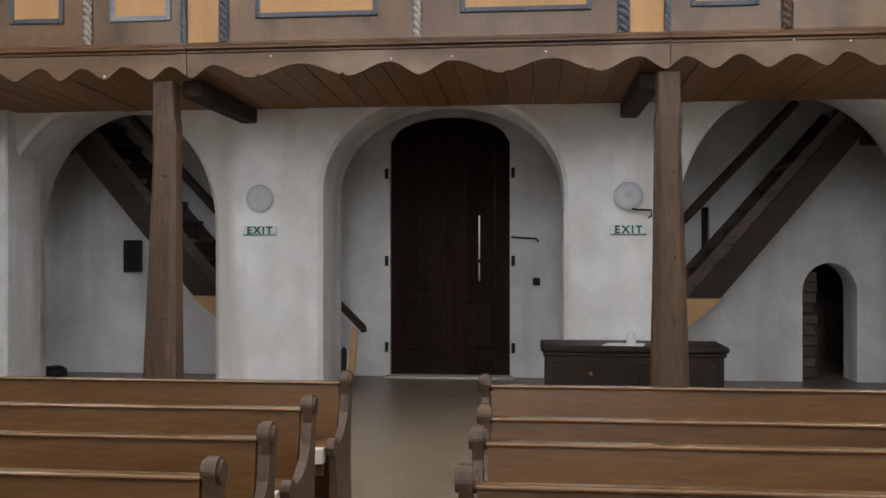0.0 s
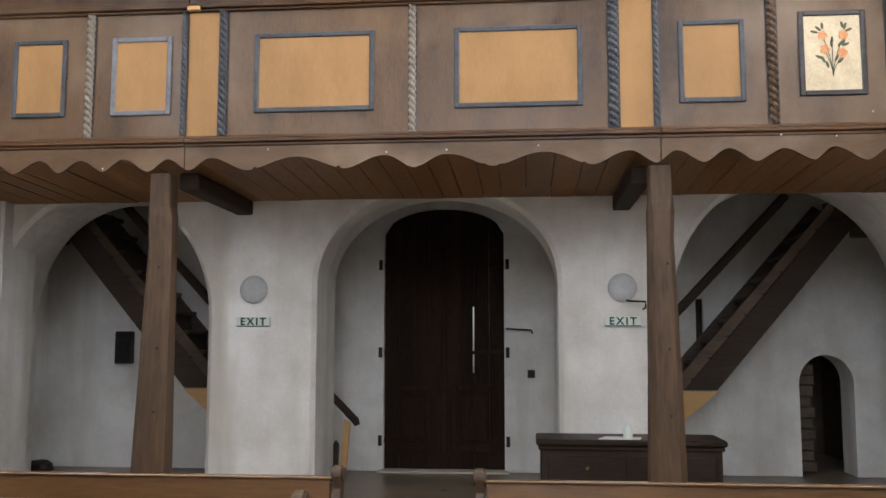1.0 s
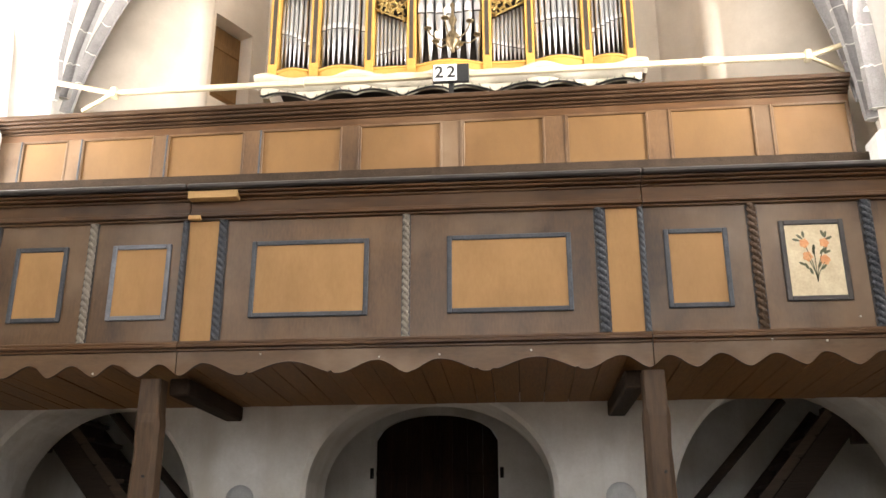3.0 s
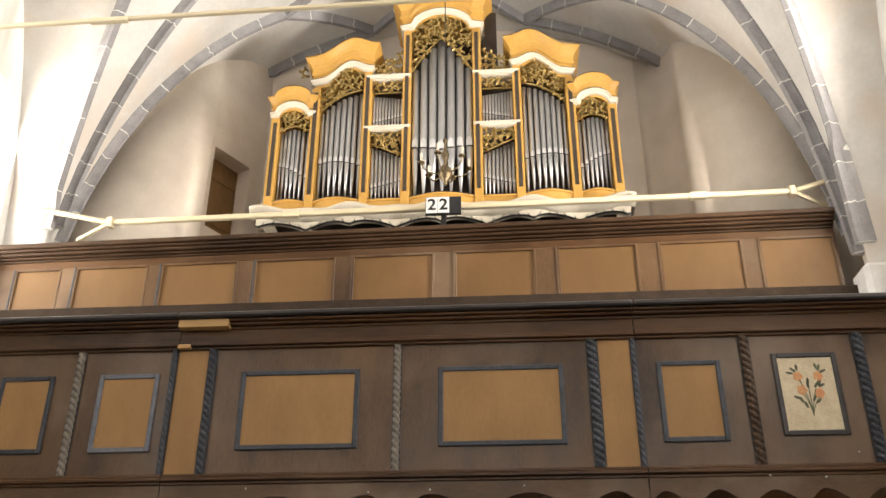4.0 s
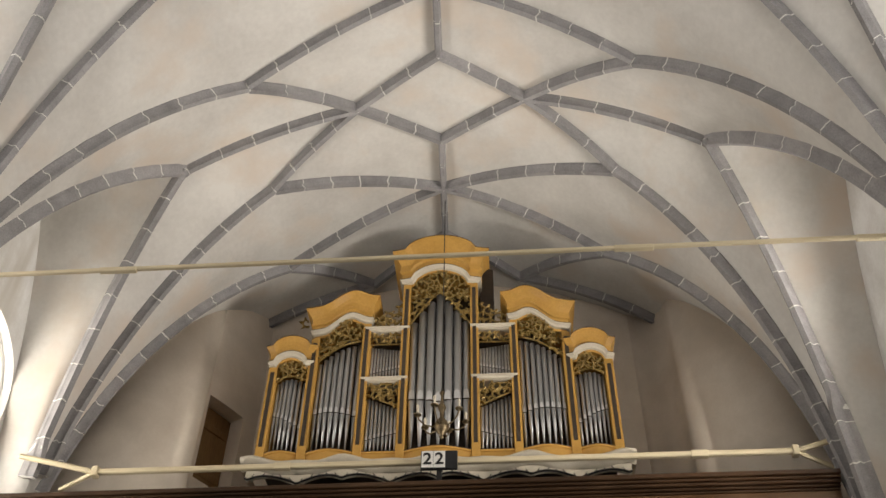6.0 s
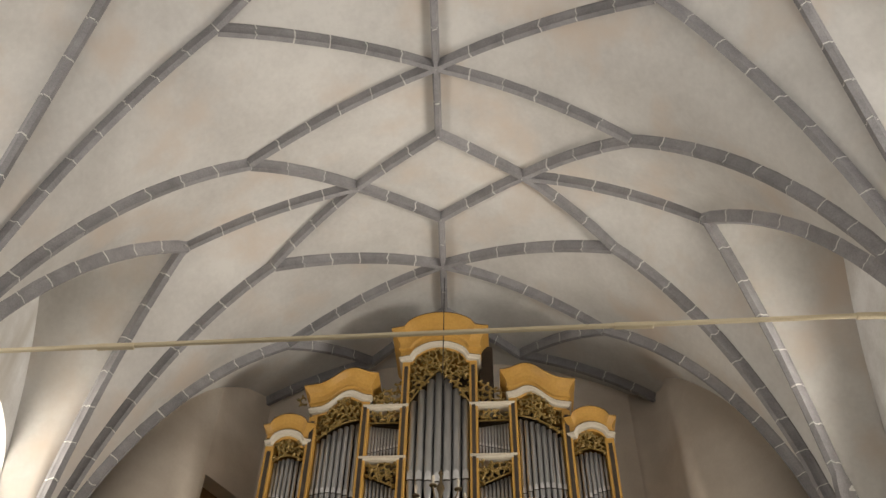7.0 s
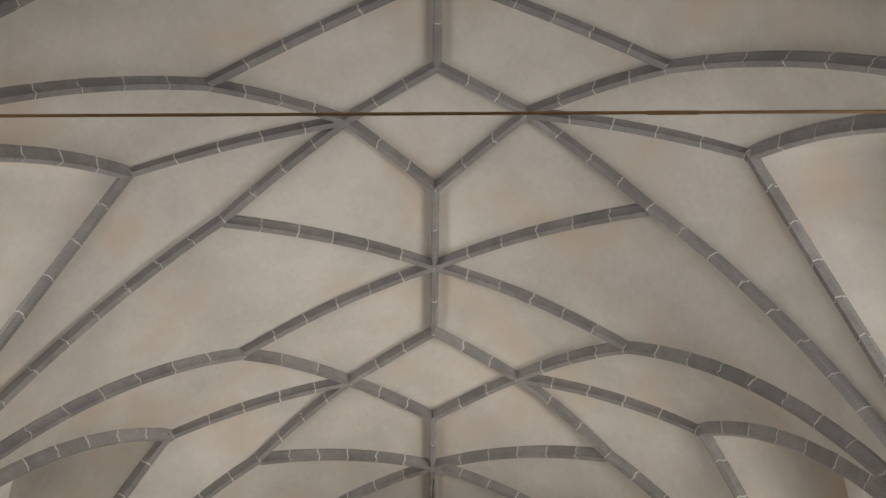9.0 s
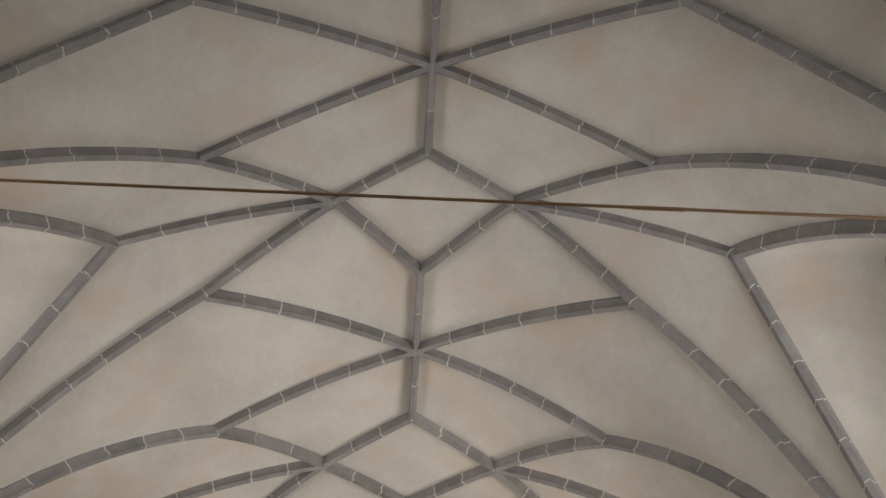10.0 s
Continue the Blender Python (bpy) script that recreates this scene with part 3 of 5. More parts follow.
ROPES = [(-4.45, 0.04, BLUE), (-3.58, 0.037, SILVER), (-2.777, 0.026, BLUE), (-2.45, 0.038, BLUE), (-0.895, 0.032, SILVER), (0.69, 0.045, BLUE),
         (1.02, 0.024, BLUE), (1.90, 0.042, POSTWOOD), (2.79, 0.045, BLUE), (3.6, 0.045, BLUE)]


def rope(x, r, material):
    """A turned rope moulding: a twisted two-lobed staff."""
    bm = bmesh.new()
    rings, seg, n = [], 10, 150
    for i in range(n + 1):
        z = 3.16 + (4.20 - 3.16) * i / n
        ring = []
        for k in range(seg):
            a = 2 * math.pi * k / seg
            rr = r * (0.38 + 0.62 * abs(math.cos(a + math.pi * (z - 3.16) / 0.058)) ** 0.7)
            ring.append(bm.verts.new((x + rr * math.cos(a), GY - 0.02 + 0.75 * rr * math.sin(a), z)))
        rings.append(ring)
    for p, q in zip(rings, rings[1:]):
        for k in range(seg):
            bm.faces.new([p[k], p[(k + 1) % seg], q[(k + 1) % seg], q[k]])
    part("rope_moulding", bm, material, gallery)
    part("staff_backing", box(x - r * 1.1, x + r * 1.1, GY - 0.008, GY + 0.02, 3.16, 4.20), BLACKRAIL, gallery)


for x, r, material in ROPES:
    rope(x, r, material)

edges = [GX0] + [x for x, r, material in ROPES] + [GX1]
for a, b in zip(edges, edges[1:]):
    ochre_strip = (b - a) < 0.35
    part("board", box(a, b, GY, GY + 0.025, 3.14, 4.22), OCHRE if ochre_strip else BROWN, gallery, "ochre strip" if ochre_strip else "")

FIELDS = [(-5.05, -4.65, 0), (-4.25, -3.785, 1), (-3.395, -2.885, 2), (-2.19, -1.205, 1), (-0.56, 0.45, 1), (1.19, 1.695, 1), (2.10, 2.60, 3), (3.0, 3.42, 1)]
for a, b, style in FIELDS:
    z0, z1, w = (3.378, 4.046, 0.04) if style == 3 else (3.345, 4.002, 0.04)
    frame_mat = {1: BLUE, 2: PALEBLUE, 3: BLACKRAIL, 0: BLUE}[style]
    for q in ((a, a + w, z0, z1), (b - w, b, z0, z1), (a + w, b - w, z0, z0 + w), (a + w, b - w, z1 - w, z1)):
        part("field_frame", box(q[0], q[1], GY - 0.022, GY + 0.003, q[2], q[3], bev=0.006), frame_mat, gallery)
    part("field", box(a + w, b - w, GY - 0.009, GY + 0.004, z0 + w, z1 - w), PAPER if style == 3 else OCHRE, gallery,
         "cream field painted with a flower spray" if style == 3 else "")


def painted(name, outline, material):
    bm = prism(outline, "y", GY - 0.0115, GY - 0.0085)
    return part(name, bm, material, gallery)


def blob(cx, cz, rx, rz, turn, n=14, wob=0.16):
    out = []
    for k in range(n):
        a = 2 * math.pi * k / n
        r = 1 + wob * math.sin(5 * a + cx * 40)
        x, z = rx * r * math.cos(a), rz * r * math.sin(a)
        out.append((cx + x * math.cos(turn) - z * math.sin(turn), cz + x * math.sin(turn) + z * math.cos(turn)))
    return out


FX, FZ = 2.35, 3.72
for dx, dz, r in ((-0.07, 0.13, 0.035), (0.085, 0.13, 0.035), (-0.055, 0.02, 0.036), (0.075, -0.01, 0.038)):
    painted("painted_flower", blob(FX + dx, FZ + dz, r, r * 1.1, 0.3), CORAL)
for dx, dz, tn in ((-0.10, 0.185, 2.4), (-0.07, 0.205, 1.6), (-0.13, 0.16, 2.9), (0.10, 0.20, 1.3), (0.125, 0.17, 0.4), (0.08, 0.21, 1.9), (0.06, 0.06, 0.9), (0.10, 0.055, 0.4),
                   (-0.10, -0.04, 2.7), (-0.07, -0.06, 2.0), (-0.04, -0.10, 1.9), (0.03, -0.05, 1.1), (0.06, -0.07, 0.8), (0.0, 0.09, 1.5), (-0.005, 0.06, 1.7), (0.085, 0.07, 1.2)):
    painted("painted_leaf", blob(FX + dx, FZ + dz, 0.030, 0.011, tn, 8, 0.0), LEAF)
for x1, z1 in ((-0.06, 0.10), (0.08, 0.10), (-0.05, 0.0), (0.07, -0.03), (0.0, 0.12)):
    ln = [(FX + x1 * f ** 1.6, FZ - 0.19 + (0.19 + z1) * f) for f in [i / 6 for i in range(7)]]
    painted("painted_stem", [(x - 0.003, z) for x, z in ln] + [(x + 0.003, z) for x, z in ln[::-1]], LEAF)

# beams, boards and posts that carry it
bm = bmesh.new()
x = GX0
while x < GX1 - 0.02:
    w = random.uniform(0.17, 0.24)
    x1 = min(x + w, GX1)
    h = random.uniform(0, 0.008)
    box(x + 0.003, x1 - 0.003, GY + 0.014, 8.8, 2.972 + h, 3.005, bm, bev=0.003)
    x = x1
for v in bm.verts:
    v.co.z -= (v.co.y - GY) * 0.034
setting("gallery_ceiling", bm, PLANK, "brown boarded underside of the gallery", "ceiling")
setting("gallery_floor_lower", box(GX0, GX1, GY + 0.014, 8.8, 3.015, 3.07), BEAMWOOD, "boarded floor of the lower gallery", "floor")
for xb in (-2.82, 0.92):
    b = thing("gallery_beam", "dark timber beam under the gallery boards", "beam", "beams under the gallery")
    part("timber", box(xb - 0.085, xb + 0.085, GY + 0.27, 8.8, 2.77, 2.915, bev=0.015), BEAMWOOD, b)


def post(x, xt, lean):
    p = thing("gallery_post", "old tapered brown timber post with chamfered edges", "post", "posts under the gallery")
    bm = bmesh.new()
    prof = [(0.0, 0.145, x), (0.25, 0.142, x), (1.3, 0.118, (x + xt) / 2), (2.3, 0.096, xt), (2.52, 0.102, xt), (2.60, 0.088, xt), (2.875, 0.086, xt)]
    rings = []
    for z, h, cx in prof:
        c = h * 0.36
        wob = 0.006 * math.sin(5 * z + x)
        pts = [(-h + c, -h), (h - c, -h), (h, -h + c), (h, h - c), (h - c, h), (-h + c, h), (-h, h - c), (-h, -h + c)]
        if z > 2.55:
            c = 0.012
            pts = [(-h + c, -h), (h - c, -h), (h, -h + c), (h, h - c), (h - c, h), (-h + c, h), (-h, h - c), (-h, -h + c)]
        rings.append([bm.verts.new((cx + px + wob, GY + 0.15 + py, z)) for px, py in pts])
    for a, b in zip(rings, rings[1:]):
        for k in range(8):
            bm.faces.new([a[k], a[(k + 1) % 8], b[(k + 1) % 8], b[k]])
    bm.faces.new(rings[0][::-1])
    bm.faces.new(rings[-1])
    part("shaft", bm, POSTWOOD, p)
    for z in (0.95, 1.45, 2.1):
        peg = lathe([(0.012, 0), (0.012, 0.02)], (0, 0, 0), 8)
        bmesh.ops.rotate(peg, verts=peg.verts[:], matrix=Matrix.Rotation(radians(90), 3, "X"))
        bmesh.ops.translate(peg, verts=peg.verts[:], vec=(xt + 0.03, GY + 0.028 - 0.012 * (1.5 - z), z))
        part("peg", peg, IRON, p)


post(-3.01, -2.98, 0)
post(1.05, 1.04, 0)

# ---------------------------------------------------------------- upper parapet of the organ gallery
UY = 8.6
upper = thing("organ_gallery_parapet", "brown panelled parapet of the organ gallery", "parapet")
UX0, UX1 = WALL_L, 3.44
part("backing", box(UX0, UX1, UY + 0.01, UY + 0.05, 4.95, 5.95), BROWN, upper)
part("top_frieze", box(UX0, UX1, UY - 0.015, UY + 0.01, 5.86, 5.94, bev=0.003), BROWN_X, upper)
part("cornice", moulding(UX0, UX1, UY, [(5.94, 5.967, 0.03), (5.967, 5.995, 0.06), (5.995, 6.03, 0.10), (6.03, 6.06, 0.13), (6.06, 6.115, 0.16)]), SHADECORNICE, upper)
part("skirting", box(UX0, UX1, UY - 0.02, UY + 0.01, 4.95, 5.10, bev=0.003), BROWN_X, upper)
PANELS = [(-5.33, -4.83), (-4.65, -3.865), (-3.695, -2.87), (-2.663, -1.81), (-1.605, -0.745), (-0.509, 0.327), (0.575, 1.392), (1.64, 2.47), (2.665, 3.41)]
for a, b in PANELS:
    part("panel", box(a, b, UY - 0.004, UY + 0.012, 5.10, 5.86), OCHRE_RED, upper)
stile = [(UX0, PANELS[0][0])] + [(p[1], q[0]) for p, q in zip(PANELS, PANELS[1:])] + [(PANELS[-1][1], UX1)]
for a, b in stile:
    part("stile", box(a, b, UY - 0.018, UY + 0.008, 5.10, 5.86, bev=0.004), BROWN, upper)
    m = (a + b) / 2
    if b - a > 0.12:
        part("stile_lath", box(b - 0.028, b - 0.01, UY - 0.03, UY - 0.016, 5.10, 5.86, bev=0.003), BLUE if m < -2 else BROWN, upper)
for a, b in PANELS:
    for q in ((a - 0.012, a + 0.012, 5.11, 5.84), (b - 0.012, b + 0.012, 5.11, 5.84), (a, b, 5.835, 5.86)):
        part("panel_bead", box(q[0], q[1], UY - 0.024, UY - 0.002, q[2], q[3], bev=0.004), BROWN, upper)

for ob in upper.children:          # the old gallery has settled towards one end
    for v in ob.data.vertices:
        v.co.z += 0.012 * (v.co.x + 1.0)

# ---------------------------------------------------------------- portal door
door = tagged(new("door_1"), "tall black-brown double door of boards, closed", "door", kind="structure")


def door_top(x):
    q = min(1.0, abs(x + 0.985) / 0.715)
    return 2.78 + 0.32 * math.sqrt(1 - q * q)


def leaf(x0, x1, gaps):
    """Upright boards; where a gap is named, the board stops short of its neighbour over that height."""
    n = 4
    for i in range(n):
        a, b = x0 + (x1 - x0) * i / n, x0 + (x1 - x0) * (i + 1) / n
        y = 10.78 + random.uniform(-0.004, 0.004)
        if i in gaps:
            z0, z1, w = gaps[i]
            spans = [(0.02, z0, b), (z0, z1, b - w), (z1, None, b)]
        else:
            spans = [(0.02, None, b)]
        bm = bmesh.new()
        for s0, s1, e in spans:
            if s1 is None:
                prism([(a + 0.001, s0), (e - 0.001, s0), (e - 0.001, door_top(e) - 0.005), ((a + e) / 2, door_top((a + e) / 2) - 0.005), (a + 0.001, door_top(a) - 0.005)], "y", y, y + 0.05, bm)
            else:
                box(a + 0.001, e - 0.001, y, y + 0.05, s0, s1, bm)
        part("board", bm, DOORWOOD, door)


leaf(-1.698, -0.987, {})
leaf(-0.983, -0.272, {1: (1.14, 1.92, 0.018)})
part("cover_strip", box(-1.02, -0.95, 10.74, 10.775, 0.04, 3.06, bev=0.008), DOORWOOD, door)
for x0, x1 in ((-1.60, -1.08), (-0.90, -0.36)):
    for z0, z1 in ((0.22, 1.0), ):
        for q in ((x0, x0 + 0.07, z0, z1), (x1 - 0.07, x1, z0, z1), (x0 + 0.07, x1 - 0.07, z0, z0 + 0.09), (x0 + 0.07, x1 - 0.07, z1 - 0.07, z1)):
            part("panel_frame", box(q[0], q[1], 10.755, 10.776, q[2], q[3], bev=0.006), DOORWOOD, door)
    part("panel", box(x0 + 0.12, x1 - 0.12, 10.758, 10.776, 0.36, 0.88, bev=0.012), DOORWOOD, door)
for x0, x1, xs in ((-1.76, -1.30, -1.74), (-0.67, -0.21, -0.23)):
    for z in (0.35, 1.38, 2.42):
        part("strap_hinge", box(x0, x1, 10.752, 10.774, z - 0.022, z + 0.022, bev=0.004), DOORWOOD, door)
        part("hinge_pin", lathe([(0.022, -0.06), (0.022, 0.06)], (xs, 10.70, z), 8), IRON, door)
part("lock_case", box(-1.05, -0.93, 10.70, 10.74, 0.92, 1.16, bev=0.008), DOORWOOD, door)
setting("door_step", box(-1.75, -0.22, 10.55, 11.3, -0.005, 0.018, bev=0.006), PALEEND, "pale worn stone threshold of the portal", "threshold")
stay = thing("door_stay", "thin iron door stay fixed to the wall", "door stay")
part("rod", tube([(-0.25, 10.68, 1.66), (0.05, 10.62, 1.64), (0.06, 10.62, 1.60)], 0.011), IRON, stay)
sw = thing("light_switch", "small black wall switch box", "switch")
part("box", box(0.0, 0.085, 10.665, 10.70, 1.09, 1.18, bev=0.008), BLACK, sw)
part("rocker", box(0.022, 0.062, 10.655, 10.666, 1.115, 1.155, bev=0.004), IRON, sw)
niche = thing("meter_box", "black metal box on the porch wall", "box")
part("case", box(-4.97, -4.77, 10.58, 10.70, 1.24, 1.63, bev=0.012), BLACK, niche)
part("lid", box(-4.955, -4.785, 10.572, 10.582, 1.26, 1.61, bev=0.006), IRON, niche)
sack = thing("iron_pot", "low black iron pot on the porch floor", "pot")
part("body", lathe([(0.12, 0), (0.15, 0.03), (0.14, 0.08), (0.09, 0.115), (0.03, 0.12)], (-5.75, 10.4, -0.006), 12), IRON, sack)
part("rim", lathe([(0.155, 0.0), (0.16, 0.012), (0.15, 0.02)], (-5.75, 10.4, -0.006), 12), BEAMWOOD, sack)


# ---------------------------------------------------------------- stairs in the porch
def stair(mirror, label):
    st = thing("wooden_stair", label, "stair", "stairs to the gallery")

    def X(x):
        return -1.8 - x if mirror else x

    def bx(x0, x1, *r, **k):
        return box(min(X(x0), X(x1)), max(X(x0), X(x1)), *r, **k)
    slope = (2.66 - 1.0) / (3.37 - 1.97)
    for y0, y1 in ((9.76, 9.82), (10.56, 10.62)):
        pts = [(1.62, 1.0), (1.97, 1.0), (3.37, 2.66), (3.50, 2.66), (3.50, 3.02), (3.34, 3.0), (1.66, 1.03)]
        part("stringer", prism([(X(a), b) for a, b in pts], "y", y0, y1), STAIRWOOD, st)
        cap = [(1.62, 1.0), (1.655, 1.03), (3.33, 3.0), (3.26, 3.05), (1.62, 1.18)]
        part("upper_string", prism([(X(a), b) for a, b in cap], "y", y0 + 0.01, y1 - 0.01), STRINGWOOD, st)
    for i in range(10):
        x, z = 1.60 + i * 0.19, (1.14 if mirror else 1.04) + i * 0.19 * slope
        if z > 3.0:
            break
        part("tread", bx(x - 0.02, x + 0.25, 9.82, 10.56, z, z + 0.045, bev=0.006), STRINGWOOD, st)
        part("riser", bx(x + 0.235, x + 0.25, 9.82, 10.56, z + 0.045, z + 0.19 * slope, bev=0.002), STRINGWOOD, st)
        # small dark triangles stand in for the shadows under the treads
        zb = 1.03 + (x + 0.1 - 1.655) * 1.176
        part("tenon", prism([(X(x + 0.09), zb + 0.04), (X(x + 0.14), zb + 0.046), (X(x + 0.118), zb + 0.012)], "y", 9.762, 9.78), BEAMWOOD, st)
    rail = [(X(1.30), 9.80, 1.52), (X(1.64), 9.80, 1.88), (X(2.75), 9.80, 3.06)]
    part("handrail", tube(rail, 0.05, 8), STAIRWOOD, st)
    part("top_newel", bx(3.40, 3.60, 9.73, 9.86, 2.60, 3.05, bev=0.012), STAIRWOOD, st)
    part("newel", bx(1.52, 1.60, 9.76, 9.84, 0.9, 1.9, bev=0.008), STAIRWOOD, st)
    part("foot_wedge", prism([(X(1.55), 0.62), (X(1.98), 0.99), (X(1.55), 0.99)], "y", 9.76, 9.84), NEWWOOD, st, "fresh pale wood wedge")
    for i in range(5):
        part("masonry_step", bx(0.55 + i * 0.22, 1.62, 9.9, 10.66, 0.006 + i * 0.18, 0.18 + i * 0.18, bev=0.01), PLASTER, st)
    return st


stair(False, "steep dark wooden stair rising from the porch")
stair(True, "steep dark wooden stair beside the meter box")
hr = thing("stair_handrail", "short dark wooden handrail on a pale post at the stair foot", "handrail")
part("rail", tube([(-2.60, 9.86, 1.30), (-2.19, 9.86, 0.97), (-1.87, 9.86, 0.65), (-1.85, 9.86, 0.60)], [0.04, 0.04, 0.042, 0.03], 8), STAIRWOOD, hr)
part("post", prism([(-2.05, 0.0), (-1.98, 0.0), (-1.93, 0.62), (-1.99, 0.66)], "y", 9.83, 9.89), NEWWOOD, hr)
part("newel", prism([(-2.12, 0.0), (-2.06, 0.0), (-2.05, 0.40), (-2.08, 0.44), (-2.11, 0.40)], "y", 9.8, 9.86), STAIRWOOD, hr)

# ---------------------------------------------------------------- chest, lamps, signs
chest = thing("chest", "low dark wooden chest with a hinged lid", "chest")
part("body", box(0.11, 1.69, 8.22, 8.74, 0.0, 0.585, bev=0.012), CHEST, chest)
part("lid", box(0.07, 1.73, 8.18, 8.77, 0.59, 0.645, bev=0.014), CHEST, chest)
part("moulding", box(0.09, 1.71, 8.20, 8.755, 0.55, 0.588, bev=0.01), CHEST, chest)
part("plinth", box(0.09, 1.71, 8.195, 8.755, 0.0, 0.10, bev=0.01), CHEST, chest)
for a, b in ((0.17, 0.86), (0.94, 1.63)):
    part("drawer", box(a, b, 8.205, 8.225, 0.16, 0.50, bev=0.008), CHEST, chest)
    kn = lathe([(0.008, 0), (0.018, 0.015), (0.014, 0.028)], (0, 0, 0), 10)
    bmesh.ops.rotate(kn, verts=kn.verts[:], matrix=Matrix.Rotation(radians(90), 3, "X"))
    bmesh.ops.translate(kn, verts=kn.verts[:], vec=((a + b) / 2, 8.206, 0.40))
    part("knob", kn, BRASS, chest, "small brass knob")
jar = thing("glass_jar", "small clear glass jar on the chest", "jar")
part("glass", lathe([(0.035, 0), (0.042, 0.01), (0.042, 0.09), (0.03, 0.11), (0.032, 0.125)], (0.885, 8.3, 0.645), 14), WHITEPLATE, jar, smooth=True)
cloth = thing("folded_paper", "white folded paper on the chest lid", "paper")
part("sheet", prism([(0.62, 8.24), (0.98, 8.22), (1.02, 8.40), (0.70, 8.46)], "z", 0.645, 0.652), WHITE, cloth)


def disc_lamp(x, z):
    lamp = thing("wall_lamp", "round grey frosted glass wall lamp", "lamp", "lamps on the arcade piers")
    for nm, prof, m in (("base", [(0.10, 0), (0.10, 0.02)], WHITEPLATE), ("shade", [(0.137, 0.02), (0.139, 0.027), (0.134, 0.034), (0.08, 0.041), (0.0, 0.044)], LAMPGLASS)):
        bm = lathe(prof, (0, 0, 0), 28)
        bmesh.ops.rotate(bm, verts=bm.verts[:], matrix=Matrix.Rotation(radians(90), 3, "X"))
        bmesh.ops.translate(bm, verts=bm.verts[:], vec=(x, 8.80, z))
        part(nm, bm, m, lamp, smooth=nm == "shade")


disc_lamp(-2.705, 2.02)
disc_lamp(0.91, 2.02)


def exit_sign(x, z):
    s = thing("exit_sign", "white and green exit sign reading EXIT", "sign", "exit signs on the piers")
    part("plate", box(x - 0.17, x + 0.17, 8.775, 8.80, z - 0.046, z + 0.046, bev=0.004), WHITEPLATE, s)
    part("bottom_edge", box(x - 0.168, x + 0.168, 8.772, 8.776, z - 0.047, z - 0.038), GREEN, s)
    cu = bpy.data.curves.new("exit_text", "FONT")
    cu.body, cu.size, cu.extrude, cu.align_x, cu.align_y, cu.space_character = "EXIT", 0.1, 0.002, "CENTER", "CENTER", 1.35
    cu.offset = 0.003
    ob = new("lettering", cu)
    cu.materials.append(GREEN)
    ob.matrix_world = pose(x, 8.771, z, 90, 0, 0)
    ob.parent = s


exit_sign(-2.705, 1.70)
exit_sign(0.91, 1.70)
hook = thing("wall_hook", "small iron bracket on the pier", "hook")
part("arm", tube([(0.93, 8.80, 1.905), (0.98, 8.72, 1.89), (1.12, 8.72, 1.885), (1.12, 8.72, 1.83), (1.09, 8.72, 1.81)], 0.010), IRON, hook)

# ---------------------------------------------------------------- pews
def pew(x0, x1, y, aisle):
    """A pew facing the chancel: y is the back's plane; aisle: which end stands at the aisle."""
    p = thing("pew", "brown varnished pew with scrolled end panels", "pew", "pews in the nave")
    H = 0.735
    part("backrest", prism([(y, 0.38), (y + 0.03, 0.38), (y + 0.085, H - 0.02), (y + 0.055, H - 0.02)], "x", x0 + 0.04, x1 - 0.04), PEWWOOD, p)
    part("top_rail", box(x0 + 0.03, x1 - 0.03, y + 0.04, y + 0.098, H - 0.018, H, bev=0.006), PEWTOP, p, "glossy rail, paler for window glints")
    part("seat", box(x0 + 0.04, x1 - 0.04, y - 0.34, y + 0.02, 0.375, 0.405, bev=0.008), PEWWOOD, p)
    part("seat_apron", box(x0 + 0.05, x1 - 0.05, y - 0.30, y - 0.275, 0.27, 0.375, bev=0.004), PEWWOOD, p)
    part("footboard", box(x0 + 0.05, x1 - 0.05, y + 0.02, y + 0.045, 0.06, 0.37, bev=0.004), PEWWOOD, p)
    for xe in (x0, x1):
        out = []
        # outline of the end panel in (y, z): foot, back, scroll, hollow front, arm knob, foot
        out += [(y + 0.13, 0.0), (y + 0.10, 0.25), (y + 0.105, 0.45), (y + 0.14, H - 0.06)]
        for i in range(15):
            a = radians(-20 + 14.3 * i)
            out.append((y + 0.085 + 0.055 * math.cos(a), H + 0.005 + 0.055 * math.sin(a)))
        out += [(y + 0.045, H - 0.07), (y + 0.02, H - 0.17), (y - 0.04, 0.50), (y - 0.14, 0.445), (y - 0.24, 0.44)]
        for i in range(7):
            a = radians(70 + 35 * i)
            out.append((y - 0.31 + 0.05 * math.cos(a), 0.43 + 0.05 * math.sin(a)))
        out += [(y - 0.29, 0.30), (y - 0.27, 0.12), (y - 0.30, 0.0)]
        part("end_panel", prism(out, "x", xe - 0.022, xe + 0.022), PEWEND, p)
        part("scroll_knob", prism([(y + 0.085 + 0.042 * math.cos(a), H + 0.005 + 0.042 * math.sin(a)) for a in [2 * math.pi * i / 20 for i in range(20)]], "x", xe - 0.036, xe + 0.036), PEWEND, p)
    e = x1 if aisle > 0 else x0
    part("seat_end", box(e - aisle * 0.075 - 0.04, e - aisle * 0.075 + 0.04, y - 0.372, y - 0.31, 0.35, 0.43, bev=0.004), PALEEND, p, "pale end grain")
    return p


for y in (5.15, 4.26, 3.56, 2.93, 2.33, 1.75):
    pew(WALL_L + 0.35, -1.09, y, 1)
for y in (5.10, 4.10, 3.565, 2.905, 2.30, 1.72):
    pew(-0.27 if y > 5 else -0.22, WALL_R - 0.35, y, -1)

